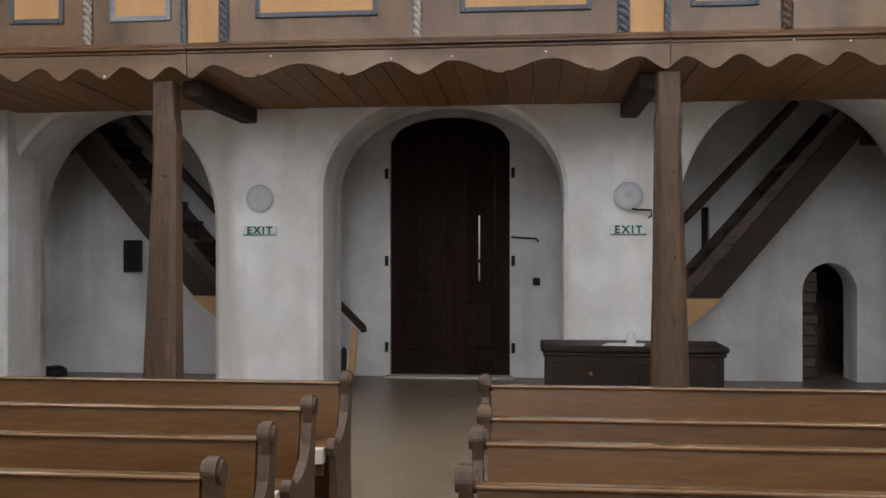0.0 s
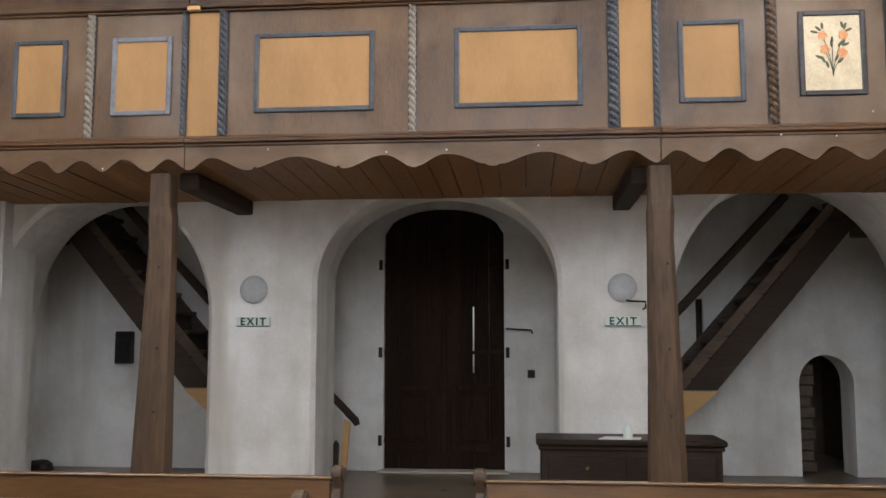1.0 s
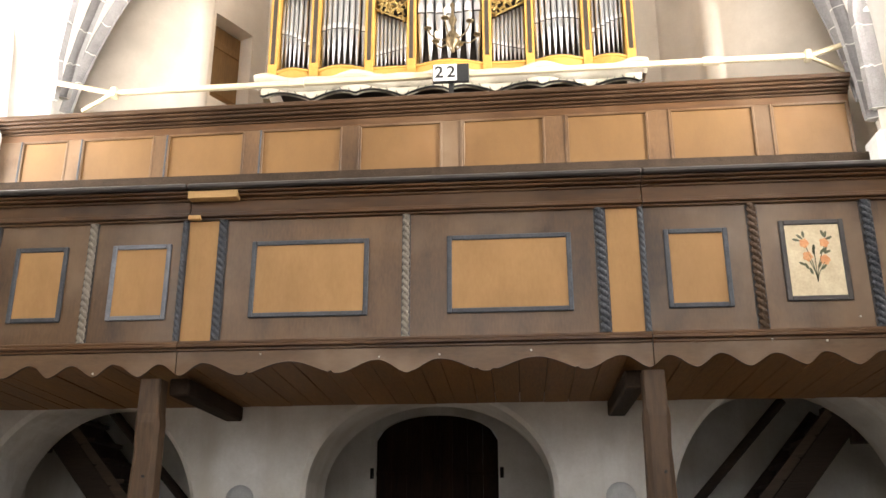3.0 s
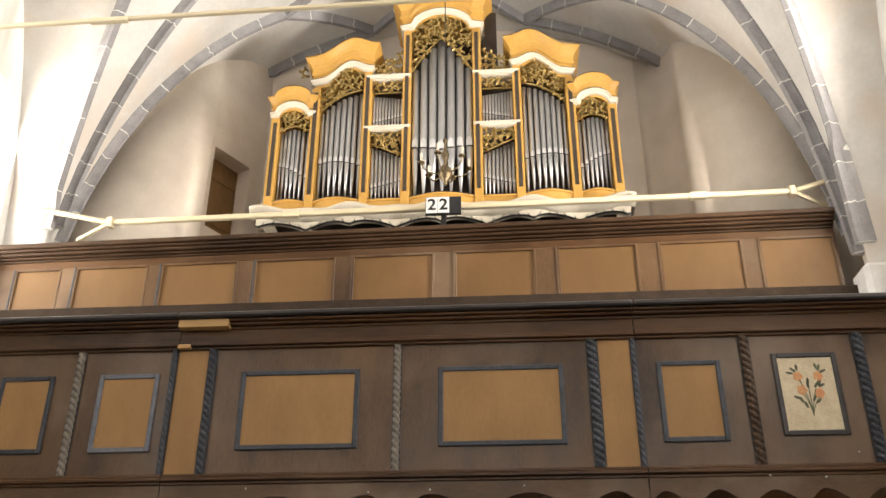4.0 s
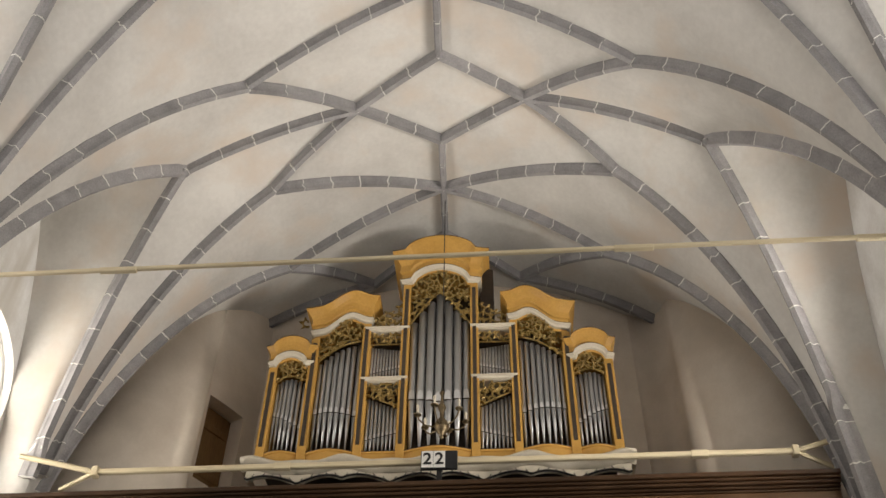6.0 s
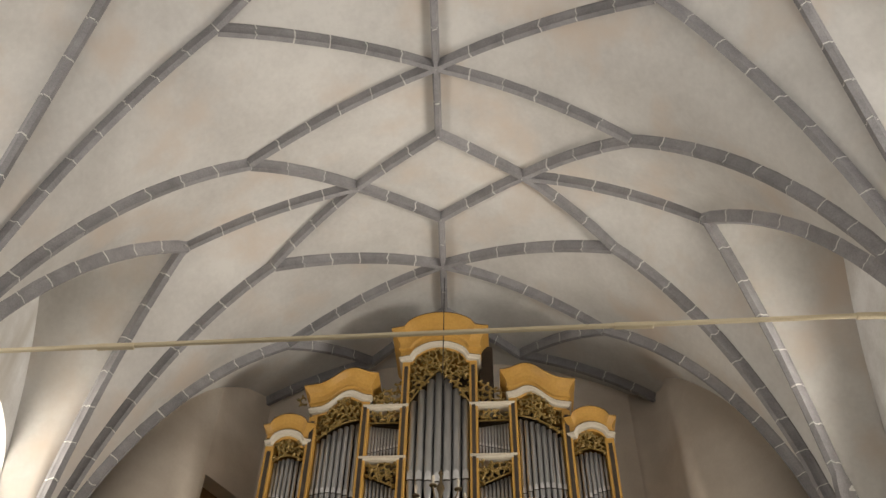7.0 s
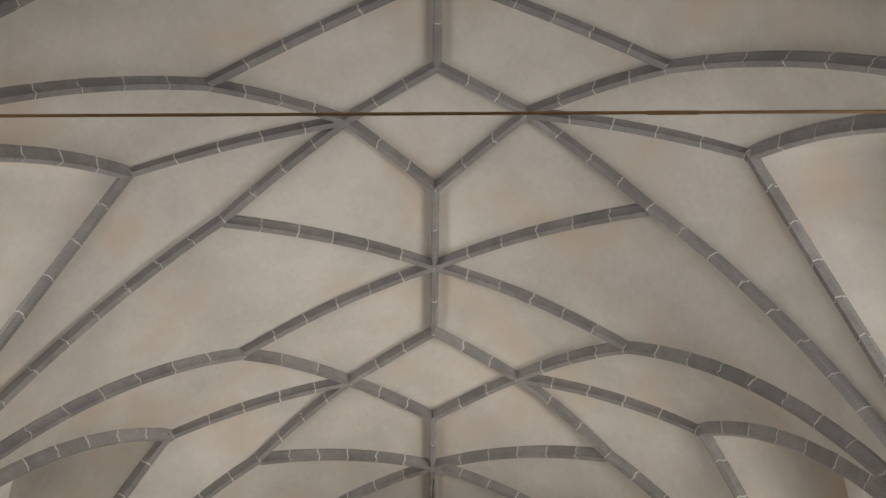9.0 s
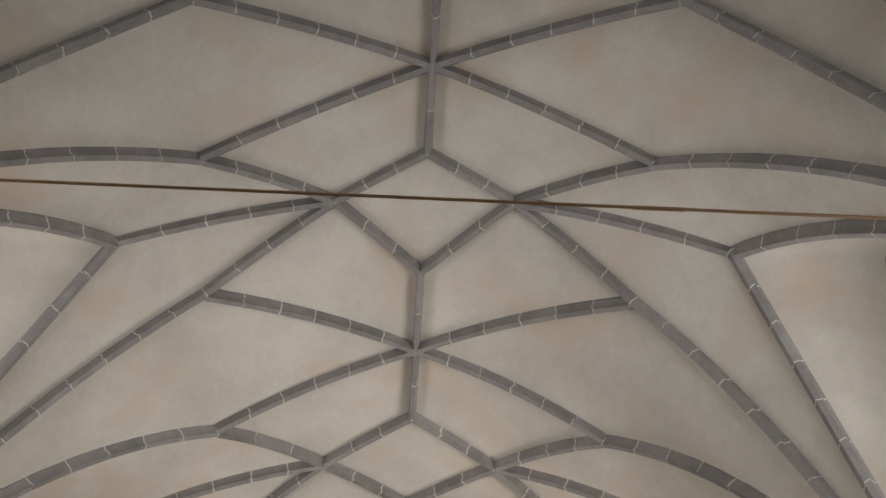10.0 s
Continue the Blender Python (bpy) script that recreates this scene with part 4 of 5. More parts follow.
# ---------------------------------------------------------------- timber and iron ties
def tie(y, z, label, material, thick, forked):
    t = thing("tie_beam", label, "tie beam", "ties across the nave")
    xa, xb = (-4.345, 3.078) if forked else (WALL_L, WALL_R)
    bar = box(xa, xb, y - thick, y + thick, z - thick, z + thick, bev=thick * 0.35)
    slope = 0.0107 if forked else 0.0145 if y > 4 else -0.003
    for v in bar.verts:
        v.co.z += slope * (v.co.x + 0.63)
    part("bar", bar, material, t)
    if forked:
        for xs, s, xe, ze in ((xa, -1, -5.19, 6.49), (xb, 1, 3.86, 6.60)):
            z = 6.372 + 0.0107 * (xs + 0.63)
            part("fork_arm", tube([(xs, y, z), (xe, y - 0.10, ze)], thick, 6), material, t)
            part("fork_arm", tube([(xs, y, z), (xs + s * 0.42, y + 0.15, z - 0.12)], thick * 0.9, 6), material, t)
            part("fork_collar", box(xs - 0.035, xs + 0.035, y - thick * 1.6, y + thick * 1.6, z - thick * 1.9, z + thick * 1.9, bev=0.008), material, t)
        for xk in (-2.4, 2.0):
            z = 6.372 + 0.0107 * (xk + 0.63)
            part("splice_wedge", box(xk, xk + 0.18, y - thick * 1.2, y + thick * 1.2, z - thick * 1.25, z + thick * 1.25, bev=0.006), material, t)
    else:
        z0 = z
        for xk in (-3.3, 1.0, 2.95):
            z = z0 + slope * (xk + 0.79)
            part("splice_wedge", box(xk, xk + 0.32, y - thick * 1.4, y + thick * 1.4, z - thick * 1.6, z + thick * 0.9, bev=0.006), material, t)


tie(8.52, 6.372, "pale yellow timber tie with forked ends before the organ", TIEWOOD, 0.03, True)
tie(5.5, 6.556, "pale yellow timber tie across the nave vault", TIEWOOD, 0.018, False)
TIEBROWN = mat("brown_tie_wood", (0.24, 0.14, 0.07), (0.36, 0.22, 0.11), 0.6, scale=6, stretch=GRAIN_X)
tie(2.0, 6.69, "thin brown timber tie across the nave vault", TIEBROWN, 0.009, False)

# ---------------------------------------------------------------- number board and chandelier
board = thing("hymn_board", "black hymn board with white cards on a short post", "board")
part("panel", box(-0.82, -0.435, 8.42, 8.46, 6.235, 6.452, bev=0.006), BLACK, board)
for x0 in (-0.812, -0.686):
    part("card", box(x0, x0 + 0.122, 8.412, 8.421, 6.25, 6.442), WHITE, board, "white number card")
    cu = bpy.data.curves.new("digit", "FONT")
    cu.body, cu.size, cu.extrude, cu.align_x, cu.align_y, cu.offset = "2", 0.19, 0.001, "CENTER", "CENTER", 0.004
    ob = new("digit", cu)
    cu.materials.append(BLACK)
    ob.matrix_world = pose(x0 + 0.061, 8.410, 6.345, 90, 0, 0)
    ob.parent = board
part("post", box(-0.655, -0.60, 8.46, 8.50, 6.11, 6.40), IRON, board)
part("foot", box(-0.70, -0.46, 8.47, 8.62, 6.112, 6.14, bev=0.004), IRON, board)

ch = thing("chandelier", "small brass chandelier hanging on a thin rod", "chandelier")
CX, CY, CZ = -0.63, 8.75, 6.93
part("rod", tube([(CX, CY, CZ + 0.4), (CX, CY, 10.66)], 0.007, 6), IRON, ch)
part("stem", lathe([(0.012, 0.5), (0.03, 0.46), (0.012, 0.42), (0.018, 0.34), (0.05, 0.27), (0.025, 0.2), (0.02, 0.14), (0.07, 0.07), (0.085, 0.02), (0.06, -0.05), (0.02, -0.09), (0.028, -0.12), (0.004, -0.15)],
                   (CX, CY, CZ), 14), BRONZE, ch, smooth=True)
for i in range(6):
    a = 2 * math.pi * i / 6 + 0.3
    d = Vector((math.cos(a), math.sin(a), 0))
    pts = [Vector((CX, CY, CZ + 0.06)) + d * r + Vector((0, 0, z)) for r, z in ((0.03, 0.0), (0.10, -0.06), (0.19, -0.055), (0.26, 0.0), (0.28, 0.06))]
    arm = part("arm", tube(pts, 0.009, 6), BRONZE, ch)
    e = pts[-1]
    part("drip_pan", lathe([(0.01, -0.01), (0.042, 0.0), (0.045, 0.008), (0.012, 0.01)], e, 12), BRONZE, arm)
    part("candle", lathe([(0.013, 0.01), (0.013, 0.085), (0.016, 0.09), (0.018, 0.115), (0.006, 0.14)], e, 10), CREAM, arm)

# ---------------------------------------------------------------- organ
OC, OY = -0.715, 9.35
organ = thing("pipe_organ", "baroque pipe organ with ochre-yellow case and gilded carving", "organ")
part("podium", box(OC - 2.05, OC + 2.05, OY + 0.10, 10.3, GAL_Z, 6.58), DARKSLOT, organ)
# Case body, coloured near black to stand for the shade behind the pipes.
part("case_back", box(OC - 2.1, OC + 2.1, OY + 0.32, 10.25, 6.85, 8.25), DARKSLOT, organ, "case behind the pipes, coloured dark for shade")
part("case_back", box(OC - 1.6, OC + 1.6, OY + 0.32, 10.25, 8.25, 8.95), DARKSLOT, organ, "case behind the pipes, coloured dark for shade")
part("case_back", box(OC - 0.5, OC + 0.5, OY + 0.32, 10.15, 8.95, 9.6), DARKSLOT, organ, "case behind the pipes, coloured dark for shade")


def loft(x0, x1, bow, layers, zf, back):
    """A moulded body bowed to the front: layers of (dz, out); zf(s) is the lower line's height."""
    bm = bmesh.new()
    rows = []
    n = 22
    for dz, out in layers:
        row = []
        for i in range(n + 1):
            s = i / n
            x = (x0 - out) + (x1 - x0 + 2 * out) * s
            row.append((x, OY - bow * math.sin(math.pi * s) ** 1.2 - out, zf(s) + dz))
        row = [(x0 - out, back, zf(0) + dz)] + row + [(x1 + out, back, zf(1) + dz)]
        rows.append([bm.verts.new(p) for p in row])
    for a, b in zip(rows, rows[1:]):
        for i in range(len(a) - 1):
            bm.faces.new([a[i], a[i + 1], b[i + 1], b[i]])
    for row in (rows[0], rows[-1]):
        rear = [bm.verts.new((v.co.x, back, v.co.z)) for v in row[1:-1]]
        for i in range(len(rear) - 1):
            bm.faces.new([row[i + 1], row[i + 2], rear[i + 1], rear[i]])
    bmesh.ops.recalc_face_normals(bm, faces=bm.faces[:])
    return bm


def arch_curve(lo, hi, shoulder=0.14):
    def f(s):
        q = (s - shoulder) / (1 - 2 * shoulder)
        return lo if q <= 0 or q >= 1 else lo + (hi - lo) * math.sqrt(max(0.0, 1 - (2 * q - 1) ** 2))
    return f


def wing_curve(z_out, z_hump, z_in, flip):
    def f(s):
        s = 1 - s if flip else s
        if s < 0.68:
            q = s / 0.68
            return z_out + (z_hump - z_out) * (0.5 - 0.5 * math.cos(math.pi * max(0, (q - 0.28) / 0.72)))
        q = (s - 0.68) / 0.32
        return z_hump + (z_in - z_hump) * (0.5 - 0.5 * math.cos(math.pi * min(1, q / 0.75)))
    return f


SOFFIT = [(-0.03, -0.005), (0.004, 0.0)]
WHITE_EDGE = [(0.002, 0.004), (0.012, 0.028), (0.04, 0.034), (0.062, 0.056), (0.07, 0.056)]
DARK_EDGE = [(0.07, 0.05), (0.084, 0.05)]


def hood(x0, x1, bow, zf, h, back, flare=1.0):
    def swell(rows):
        return [(dz, out * flare) for dz, out in rows]
    part("soffit", loft(x0, x1, bow, SOFFIT, zf, back), YELLOW, organ)
    part("white_moulding", loft(x0, x1, bow, WHITE_EDGE, zf, back), CREAM, organ)
    part("shadow_bead", loft(x0, x1, bow, DARK_EDGE, zf, back), DARKSLOT, organ)
    part("hood", loft(x0, x1, bow, swell([(0.084, 0.025), (h * 0.36, 0.03), (h * 0.40, 0.062), (h * 0.47, 0.062), (h * 0.50, 0.045), (h * 0.64, 0.055), (h * 0.77, 0.085), (h * 0.88, 0.13), (h * 0.95, 0.165), (h, 0.17)]), zf, back), YELLOW, organ)
    part("hood_lip", loft(x0, x1, bow, swell([(h, 0.162), (h + 0.012, 0.172)]), zf, back), DARKSLOT, organ)


hood(OC - 0.50, OC + 0.50, 0.10, arch_curve(9.555, 9.74), 0.50, 10.2)
part("tower_side", box(OC + 0.53, OC + 0.72, OY + 0.22, 10.2, 9.05, 10.02, bev=0.01), DARKSLOT, organ, "dark unpainted side of the middle tower")
for s in (-1, 1):
    a, b = sorted((OC + s * 1.65, OC + s * 0.93))
    hood(a, b, 0.06, wing_curve(8.72, 8.965, 8.91, s > 0), 0.39, 10.1, 0.75)
    a, b = sorted((OC + s * 2.15, OC + s * 1.66))
    hood(a, b, 0.07, arch_curve(8.235, 8.345), 0.29, 9.9, 0.5)
    a, b = sorted((OC + s * 0.93, OC + s * 0.45))
    for z in (7.975, 8.77):
        part("ledge", loft(a, b, 0.0, [(0.0, 0.0), (0.012, 0.03), (0.035, 0.035), (0.05, 0.055), (0.06, 0.055)], lambda q, z=z: z, OY + 0.2), CREAM, organ)

# pilasters
for s in (-1, 1):
    for off, top, w in ((2.12, 8.235, 0.055), (1.62, 8.68, 0.055), (0.955, 8.90, 0.052), (0.45, 9.555, 0.052)):
        x = OC + s * off
        pil = part("pilaster", box(x - w, x + w, OY - 0.03, OY + 0.3, 6.85, top, bev=0.006), YELLOW, organ)
        part("inset", box(x - w * 0.45, x + w * 0.45, OY - 0.036, OY - 0.028, 7.08, top - 0.08), DARKSLOT, pil, "dark inset strip")

# apron and base
for x0, x1, bow in ((OC - 0.40, OC + 0.40, 0.11), (OC - 1.565, OC - 1.01, 0.09), (OC + 1.01, OC + 1.565, 0.09), (OC - 2.065, OC - 1.675, 0.07), (OC + 1.675, OC + 2.065, 0.07),
                    (OC - 0.90, OC - 0.50, 0.0), (OC + 0.50, OC + 0.90, 0.0)):
    part("apron", loft(x0, x1, bow, [(0, 0.0), (0.115, 0.0), (0.125, 0.014), (0.145, 0.014)], lambda q: 6.85, OY + 0.3), YELLOW, organ)
    part("apron_bead", loft(x0, x1, bow, [(0.145, 0.010), (0.157, 0.010)], lambda q: 6.85, OY + 0.3), DARKSLOT, organ)


def base_wave(x):
    return 0.06 * math.cos((x - OC) * 2 * math.pi / 1.08)


bm = bmesh.new()
rows = []
for z, out in ((6.695, 0.0), (6.70, 0.08), (6.72, 0.10), (6.745, 0.14), (6.77, 0.17), (6.80, 0.17), (6.815, 0.12), (6.845, 0.10), (6.855, 0.0)):
    row = []
    for i in range(61):
        x = OC - 2.26 + 4.52 * i / 60
        row.append(bm.verts.new((x, OY - out - 0.05 - base_wave(x), z + 0.02 * math.cos((x - OC) * 2 * math.pi / 0.54))))
    rows.append([bm.verts.new((OC - 2.26, 10.2, z))] + row + [bm.verts.new((OC + 2.26, 10.2, z))])
for a, b in zip(rows, rows[1:]):
    for i in range(len(a) - 1):
        bm.faces.new([a[i], a[i + 1], b[i + 1], b[i]])
bmesh.ops.recalc_face_normals(bm, faces=bm.faces[:])
part("base_cornice", bm, CREAM, organ, "wavy cream base cornice", smooth=True)
# painted drapery hanging below the cornice, its hem edged in black
def hem(x):
    return 6.575 + 0.07 * abs(math.sin((x - OC) * math.pi / 0.54)) ** 0.7


line = [OC - 2.2 + 4.4 * i / 132 for i in range(133)]
bm = strip([(x, hem(x)) for x in line], [(x, 6.70) for x in line], OY - 0.02, OY + 0.03)
for v in bm.verts:
    v.co.y -= base_wave(v.co.x) + 0.06
part("base_drapery", bm, CREAM, organ, "cream painted drapery below the cornice")
part("drapery_hem", tube([(x, OY - 0.095 - base_wave(x), hem(x)) for x in line], 0.014, 5), IRON, organ, "black hem")
for i in range(40):
    x = OC - 2.12 + 4.24 * i / 39
    tilt = 0.035 * math.sin((x - OC) * 2 * math.pi / 0.54)
    part("drapery_fold", tube([(x, OY - 0.088 - base_wave(x), hem(x) + 0.005), (x + tilt, OY - 0.088 - base_wave(x + tilt), hem(x) + 0.055)], [0.009, 0.003], 4), IRON, organ)


# pipes
def pipe(x, y, z0, z1, r, mouth):
    seg = 12
    p = part("pipe", lathe([(r * 0.22, 0), (r * 0.95, mouth - z0 - r * 1.2), (r, mouth - z0), (r, z1 - z0), (r * 0.9, z1 - z0 + 0.004)], (x, y, z0), seg), PIPE, organ, smooth=True)
    bm = bmesh.new()
    m = mouth
    faces(bm, [(x - r * 0.72, y - r * 1.0, m), (x + r * 0.72, y - r * 1.0, m), (x + r * 0.62, y - r * 1.03, m + r * 2.0), (x, y - r * 1.08, m + r * 2.6), (x - r * 0.62, y - r * 1.03, m + r * 2.0),
               (x - r * 0.62, y - r * 0.6, m), (x + r * 0.62, y - r * 0.6, m), (x + r * 0.5, y - r * 0.6, m + r * 2.2), (x, y - r * 0.6, m + r * 2.9), (x - r * 0.5, y - r * 0.6, m + r * 2.2)],
          [(0, 1, 2, 3, 4), (1, 0, 5, 6), (2, 1, 6, 7), (3, 2, 7, 8), (4, 3, 8, 9), (0, 4, 9, 5)])
    bmesh.ops.recalc_face_normals(bm, faces=bm.faces[:])
    part("mouth", bm, PIPEMOUTH, p)
    lip = tube([(x - r * 0.8, y - r * 0.85, m - 0.006), (x, y - r * 1.08, m - 0.006), (x + r * 0.8, y - r * 0.85, m - 0.006)], r * 0.12 + 0.002, 5)
    part("lip", lip, DARKSLOT, p)


def field(x0, x1, n, bow, z0, top, mouth, fill=0.84):
    """A row of pipes; top(s) and mouth(s) give heights along the row."""
    w = (x1 - x0) / n
    for i in range(n):
        s = (i + 0.5) / n
        pipe(x0 + w * (i + 0.5), OY + 0.10 - bow * math.sin(math.pi * s), z0, top(s), w * 0.5 * fill, mouth(s))


field(OC - 0.395, OC + 0.395, 7, 0.10, 7.02, lambda s: 9.36 - 0.50 * abs(2 * s - 1) ** 1.1, lambda s: 7.65 + 0.10 * abs(2 * s - 1), 0.95)
for s_ in (-1, 1):
    def fl(f, s_=s_):
        return (lambda s: f(s)) if s_ < 0 else (lambda s: f(1 - s))
    a, b = sorted((OC + s_ * 1.565, OC + s_ * 1.01))
    field(a, b, 8, 0.09, 7.02, fl(lambda s: 8.30 + 0.33 * s), fl(lambda s: 7.57 - 0.04 * s), 0.90)
    a, b = sorted((OC + s_ * 2.065, OC + s_ * 1.68))
    field(a, b, 7, 0.07, 7.02, fl(lambda s: 8.03 + 0.03 * math.sin(math.pi * s)), fl(lambda s: 7.57 - 0.21 * s), 0.90)
    a, b = sorted((OC + s_ * 0.90, OC + s_ * 0.505))
    field(a, b, 8, 0.0, 7.02, fl(lambda s: 7.80 - 0.18 * s), fl(lambda s: 7.20 + 0.10 * s), 0.88)
    field(a, b, 10, 0.0, 8.045, fl(lambda s: 8.58 - 0.06 * s), fl(lambda s: 8.17 + 0.09 * s), 0.88)


# gilded openwork
def scroll(bm, cx, cy, cz, r, turn, hand):
    pts, rad = [], []
    for i in range(15):
        f = i / 14
        a = turn + hand * f * 5.2
        rr = r * (1 - 0.82 * f)
        pts.append((cx + rr * math.cos(a), cy - 0.018 * math.sin(3 * f), cz + rr * math.sin(a)))
        rad.append(0.019 * (1 - 0.45 * f) * (r / 0.08) ** 0.5)
    tube(pts, rad, 5, bm)
    for j in (2, 5, 8):
        a = turn + hand * j / 14 * 5.2
        p = Vector(pts[j])
        d = Vector((math.cos(a + hand * 0.6), -0.25, math.sin(a + hand * 0.6)))
        tube([p, p + d * r * 0.45, p + d * r * 0.8 + Vector((0, 0, -0.15 * r))], [0.016, 0.02, 0.004], 4, bm)


def carving(name, x0, x1, low, high, bow, count, y=None):
    bm = bmesh.new()
    rnd = random.Random(int((x0 + 10) * 1000))
    y = OY + 0.03 if y is None else y
    for i in range(count):
        s = (i + 0.5) / count
        h = high(s) - low(s)
        rows_ = max(1, int(round(h / 0.13)))
        for j in range(rows_):
            r = min(0.085, (x1 - x0) / count * 0.85, h / rows_ * 0.62)
            cz = low(s) + h * (j + 0.5) / rows_
            scroll(bm, x0 + (x1 - x0) * s + rnd.uniform(-0.012, 0.012), y - bow * math.sin(math.pi * s), cz, r, rnd.uniform(0, 6.28), rnd.choice((-1, 1)))
    edge = [(x0 + (x1 - x0) * i / 12, y - bow * math.sin(math.pi * i / 12), low(i / 12)) for i in range(13)]
    tube(edge, 0.012, 5, bm)
    part(name, bm, GOLD, organ, "gilded openwork scroll carving")


carving("carving", OC - 0.40, OC + 0.40, lambda s: 8.90 + 0.47 * (1 - abs(2 * s - 1) ** 1.2), lambda s: 9.57 + 0.15 * math.sin(math.pi * s), 0.10, 10)
for s_ in (-1, 1):
    a, b = sorted((OC + s_ * 1.565, OC + s_ * 1.01))
    zf = wing_curve(8.71, 8.95, 8.90, s_ > 0)
    carving("carving", a, b, (lambda s, s_=s_: 8.33 + 0.33 * (s if s_ < 0 else 1 - s)), zf, 0.09, 8)
    a, b = sorted((OC + s_ * 2.065, OC + s_ * 1.68))
    carving("carving", a, b, lambda s: 8.04 + 0.04 * math.sin(math.pi * s), lambda s: 8.23 + 0.10 * math.sin(math.pi * s), 0.07, 6)
    a, b = sorted((OC + s_ * 0.90, OC + s_ * 0.505))
    carving("carving", a, b, (lambda s, s_=s_: 7.82 - 0.19 * (s if s_ < 0 else 1 - s)), lambda s: 7.975, 0.0, 5)
    carving("carving", a, b, lambda s: 8.59, lambda s: 8.77, 0.0, 5)
    carving("crest", a, b, lambda s: 8.85, (lambda s, s_=s_: 8.98 + 0.30 * (s if s_ < 0 else 1 - s)), 0.0, 5, OY + 0.05)
carving("side_scroll", OC - 1.86, OC - 1.76, lambda s: 8.98, lambda s: 9.10, 0.0, 1, OY + 0.1)

# ---------------------------------------------------------------- ribs of the vault, stone by stone
HALF_PROFILE = [(0.062, -0.08), (0.060, 0.02), (0.046, 0.042), (0.034, 0.078), (0.029, 0.118)]
PROFILE = [(-a, b) for a, b in HALF_PROFILE] + HALF_PROFILE[::-1]


def rib_frames(p, q, side):
    """Points, downward and sideways directions along a rib from plan point p to q, each (w, y)."""
    n = 40
    pts = []
    for i in range(n + 1):
        f = i / n
        w, y = p[0] + (q[0] - p[0]) * f, p[1] + (q[1] - p[1]) * f
        pts.append((w, Vector((*on_axis(side * w, y), vault_z(w, side, bay_u(y))))))
    out = []
    for i, (w, v) in enumerate(pts):
        t = (pts[min(i + 1, n)][1] - pts[max(i - 1, 0)][1]).normalized()
        inward = Vector((-side, 0, 0)) if abs(t.z) > 0.97 else Vector((0, 0, 0))
        down = Vector((0, 0, -1)) + inward * 0.2
        down = (down - t * down.dot(t)).normalized()
        out.append((v, down, t.cross(down).normalized()))
    return out


def rib_piece(frames_, size, wide=1.0, starts=None, ends=None):
    """One stretch of rib; its two end faces may be chipped unevenly along the rib."""
    bm = bmesh.new()
    rings = [[bm.verts.new(v + s * (a * size * wide) + d * (b * size)) for a, b in PROFILE] for v, d, s in frames_]
    for ring, fr, shift in ((rings[0], frames_[0], starts), (rings[-1], frames_[-1], ends)):
        for vert, h in zip(ring, shift or []):
            vert.co += fr[1].cross(fr[2]) * h
    n = len(PROFILE)
    for r0, r1 in zip(rings, rings[1:]):
        for i in range(n):
            bm.faces.new([r0[i], r0[(i + 1) % n], r1[(i + 1) % n], r1[i]])
    bm.faces.new(rings[0][::-1])
    bm.faces.new(rings[-1])
    bmesh.ops.recalc_face_normals(bm, faces=bm.faces[:])
    return bm


def between(fr, dist, d):
    for i in range(len(fr) - 1):
        if dist[i + 1] >= d:
            f = (d - dist[i]) / max(1e-9, dist[i + 1] - dist[i])
            return tuple(fr[i][j].lerp(fr[i + 1][j], f) for j in range(3))
    return fr[-1]


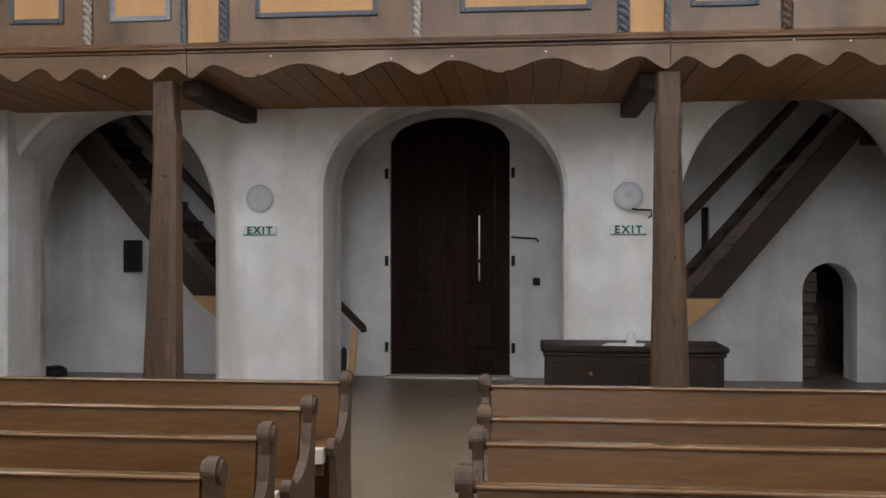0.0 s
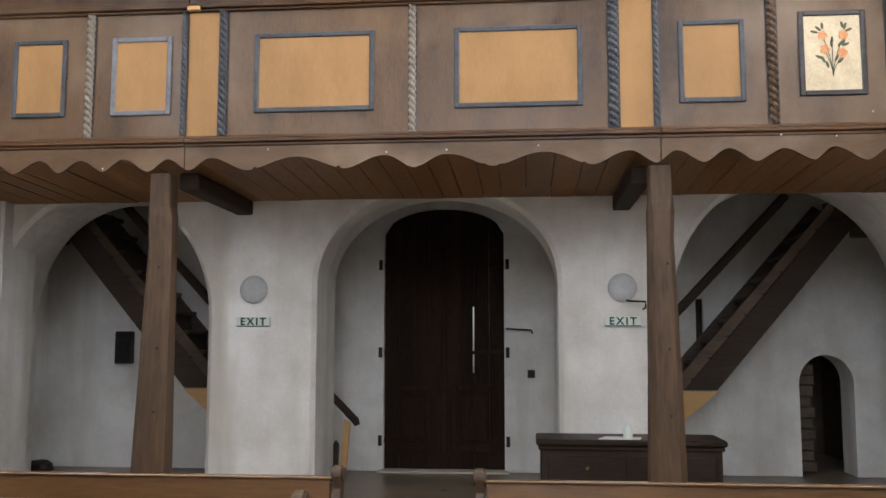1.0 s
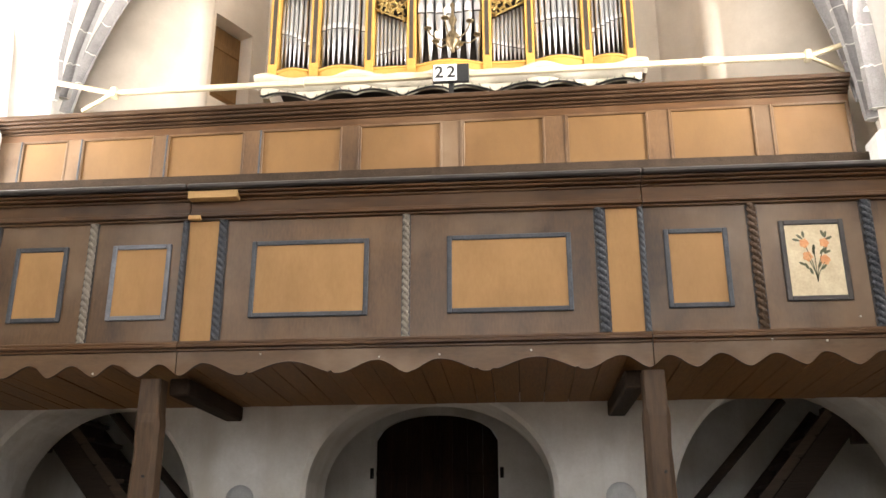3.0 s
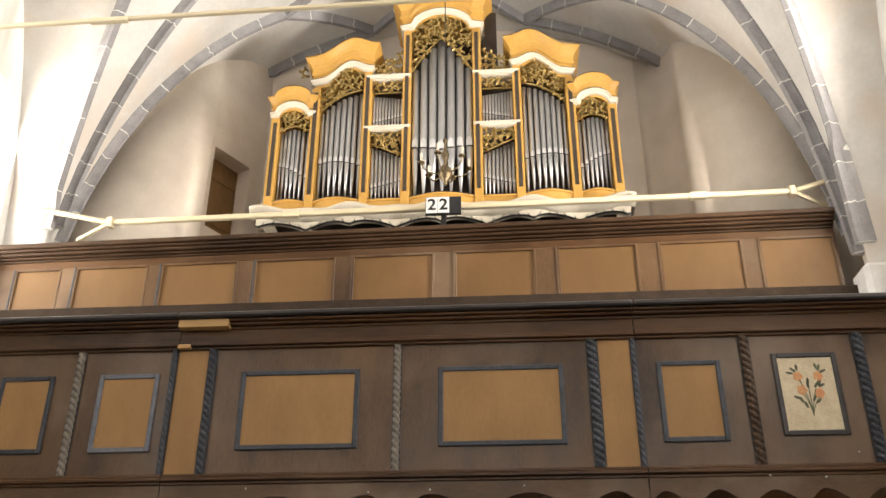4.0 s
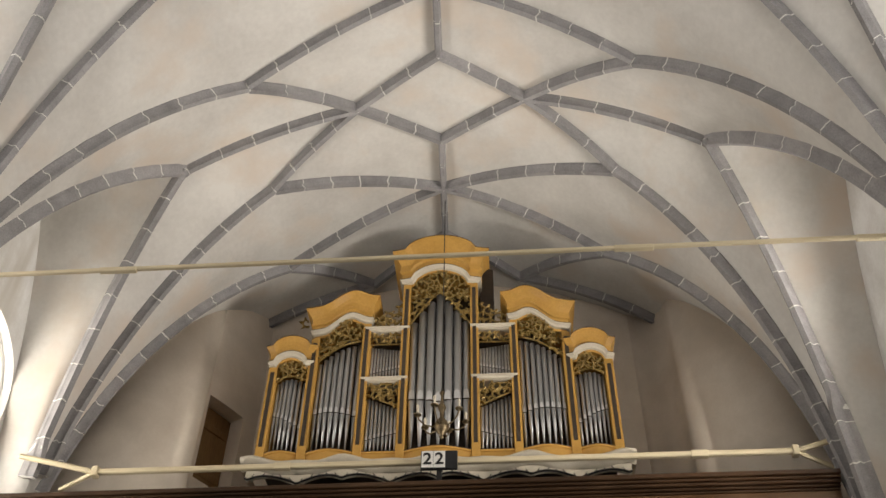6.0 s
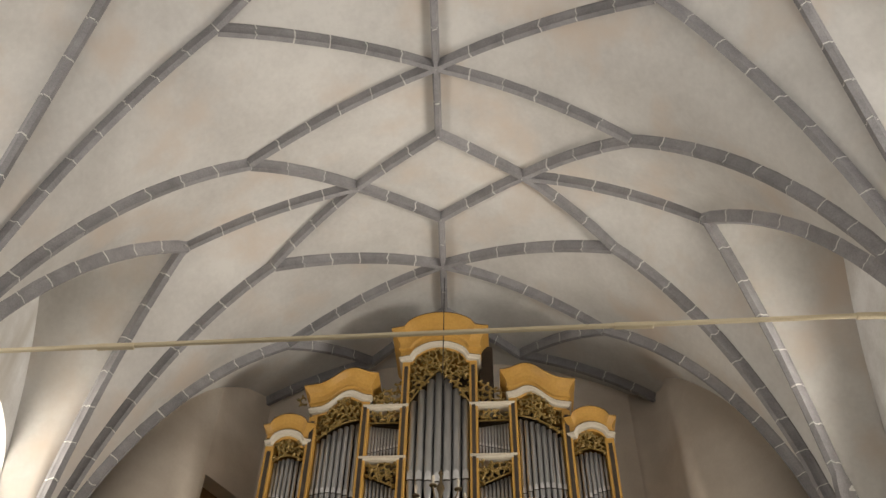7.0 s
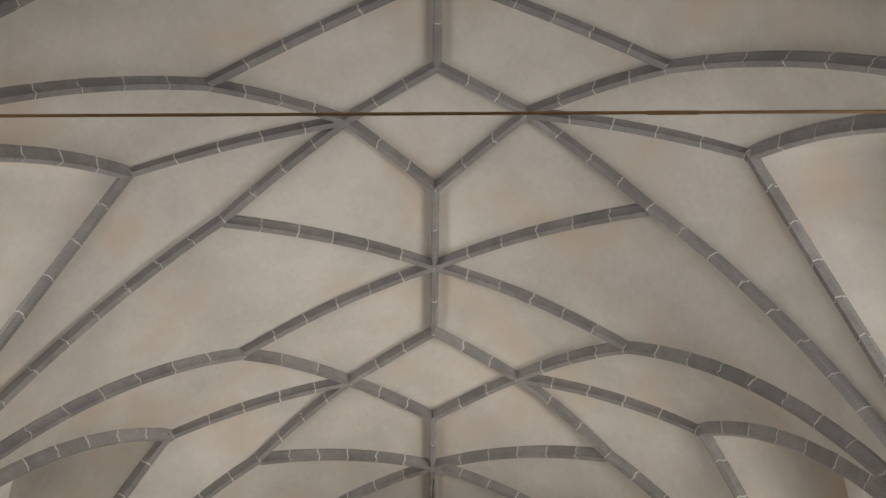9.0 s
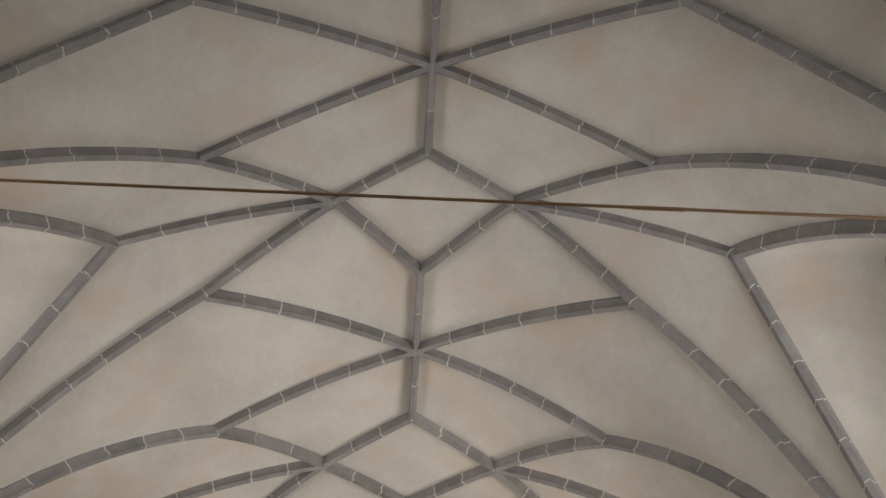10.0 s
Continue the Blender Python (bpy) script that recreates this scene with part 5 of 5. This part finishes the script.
def rib(p, q, side, zmin=0.0, wide=1.0):
    fr = [f for f in rib_frames(p, q, side) if f[0].z >= zmin]
    dist = [0.0]
    for a, b in zip(fr, fr[1:]):
        dist.append(dist[-1] + (b[0] - a[0]).length)
    total = dist[-1]
    core = setting("vault_rib", rib_piece(fr, 0.97, wide), MORTAR, "grey stone vault rib with white joints", "rib")
    count = max(1, round(total / 0.43))
    step = total / count
    joints = [[random.uniform(-0.016, 0.016) if 0 < i < count else 0.0 for _ in PROFILE] for i in range(count + 1)]
    for i in range(count):
        a, b = i * step + 0.005 + random.uniform(0, 0.005), (i + 1) * step - 0.005 - random.uniform(0, 0.005)
        piece = [between(fr, dist, a + (b - a) * j / 4) for j in range(5)]
        part("rib_stone", rib_piece(piece, random.uniform(1.0, 1.03), wide, joints[i], joints[i + 1]), STONE, core)


# plan of the net in each bay: the two forks on the ridge, the inner crossing, the nodes towards either end, the lunette's point
NET = [((7.71, 6.37), (1.055, 7.03), (2.22, 7.88), (2.25, 6.20), (3.14, 7.14)),
       ((4.42, 3.01), (0.97, 3.54), (2.30, 4.44), (2.28, 2.90), (3.10, 3.70)),
       ((1.10, -0.25), (1.0, 0.45), (2.28, 1.32), (2.28, -0.30), (3.12, 0.45))]
for k, ((fork, fork2), cross, node, node2, point) in enumerate(NET):
    s, e = BAYS[k], BAYS[k + 1]
    rib((0, s), (0, fork), 1, wide=0.76)
    rib((0, fork2), (0, e), 1, wide=0.76)
    for side in (-1, 1):
        a = SPAN[side] - 0.02
        stop = (6.1 if side < 0 else 5.05) if k == 0 else 0
        rib((0, fork), cross, side)
        rib(cross, (0, fork2), side)
        rib(cross, node, side)
        rib(cross, node2, side)
        rib((0, s), node, side)
        rib((0, e), node2, side)
        rib(node, (a, s + 0.04), side, stop)
        rib(node2, (a, e + 0.04), side)
        rib(cross, point, side)
        rib(point, (a, s - 0.06), side, stop)
        rib(point, (a, e + 0.14), side)
# the last half bay, over the organ
rib((0, BAYS[0]), (0, 9.5), 1, wide=0.76)
for side in (-1, 1):
    rib((0, BAYS[0]), (2.24, 9.40), side)
    rib((2.24, 9.40), (SPAN[side] - 0.02, 8.72), side, 6.05 if side < 0 else 5.05)
    rib((0, 9.5), (1.12, 10.42), side)
    rib((2.24, 9.40), (1.12, 10.42), side)
    rib((1.12, 10.42), (3.12, 10.58), side)
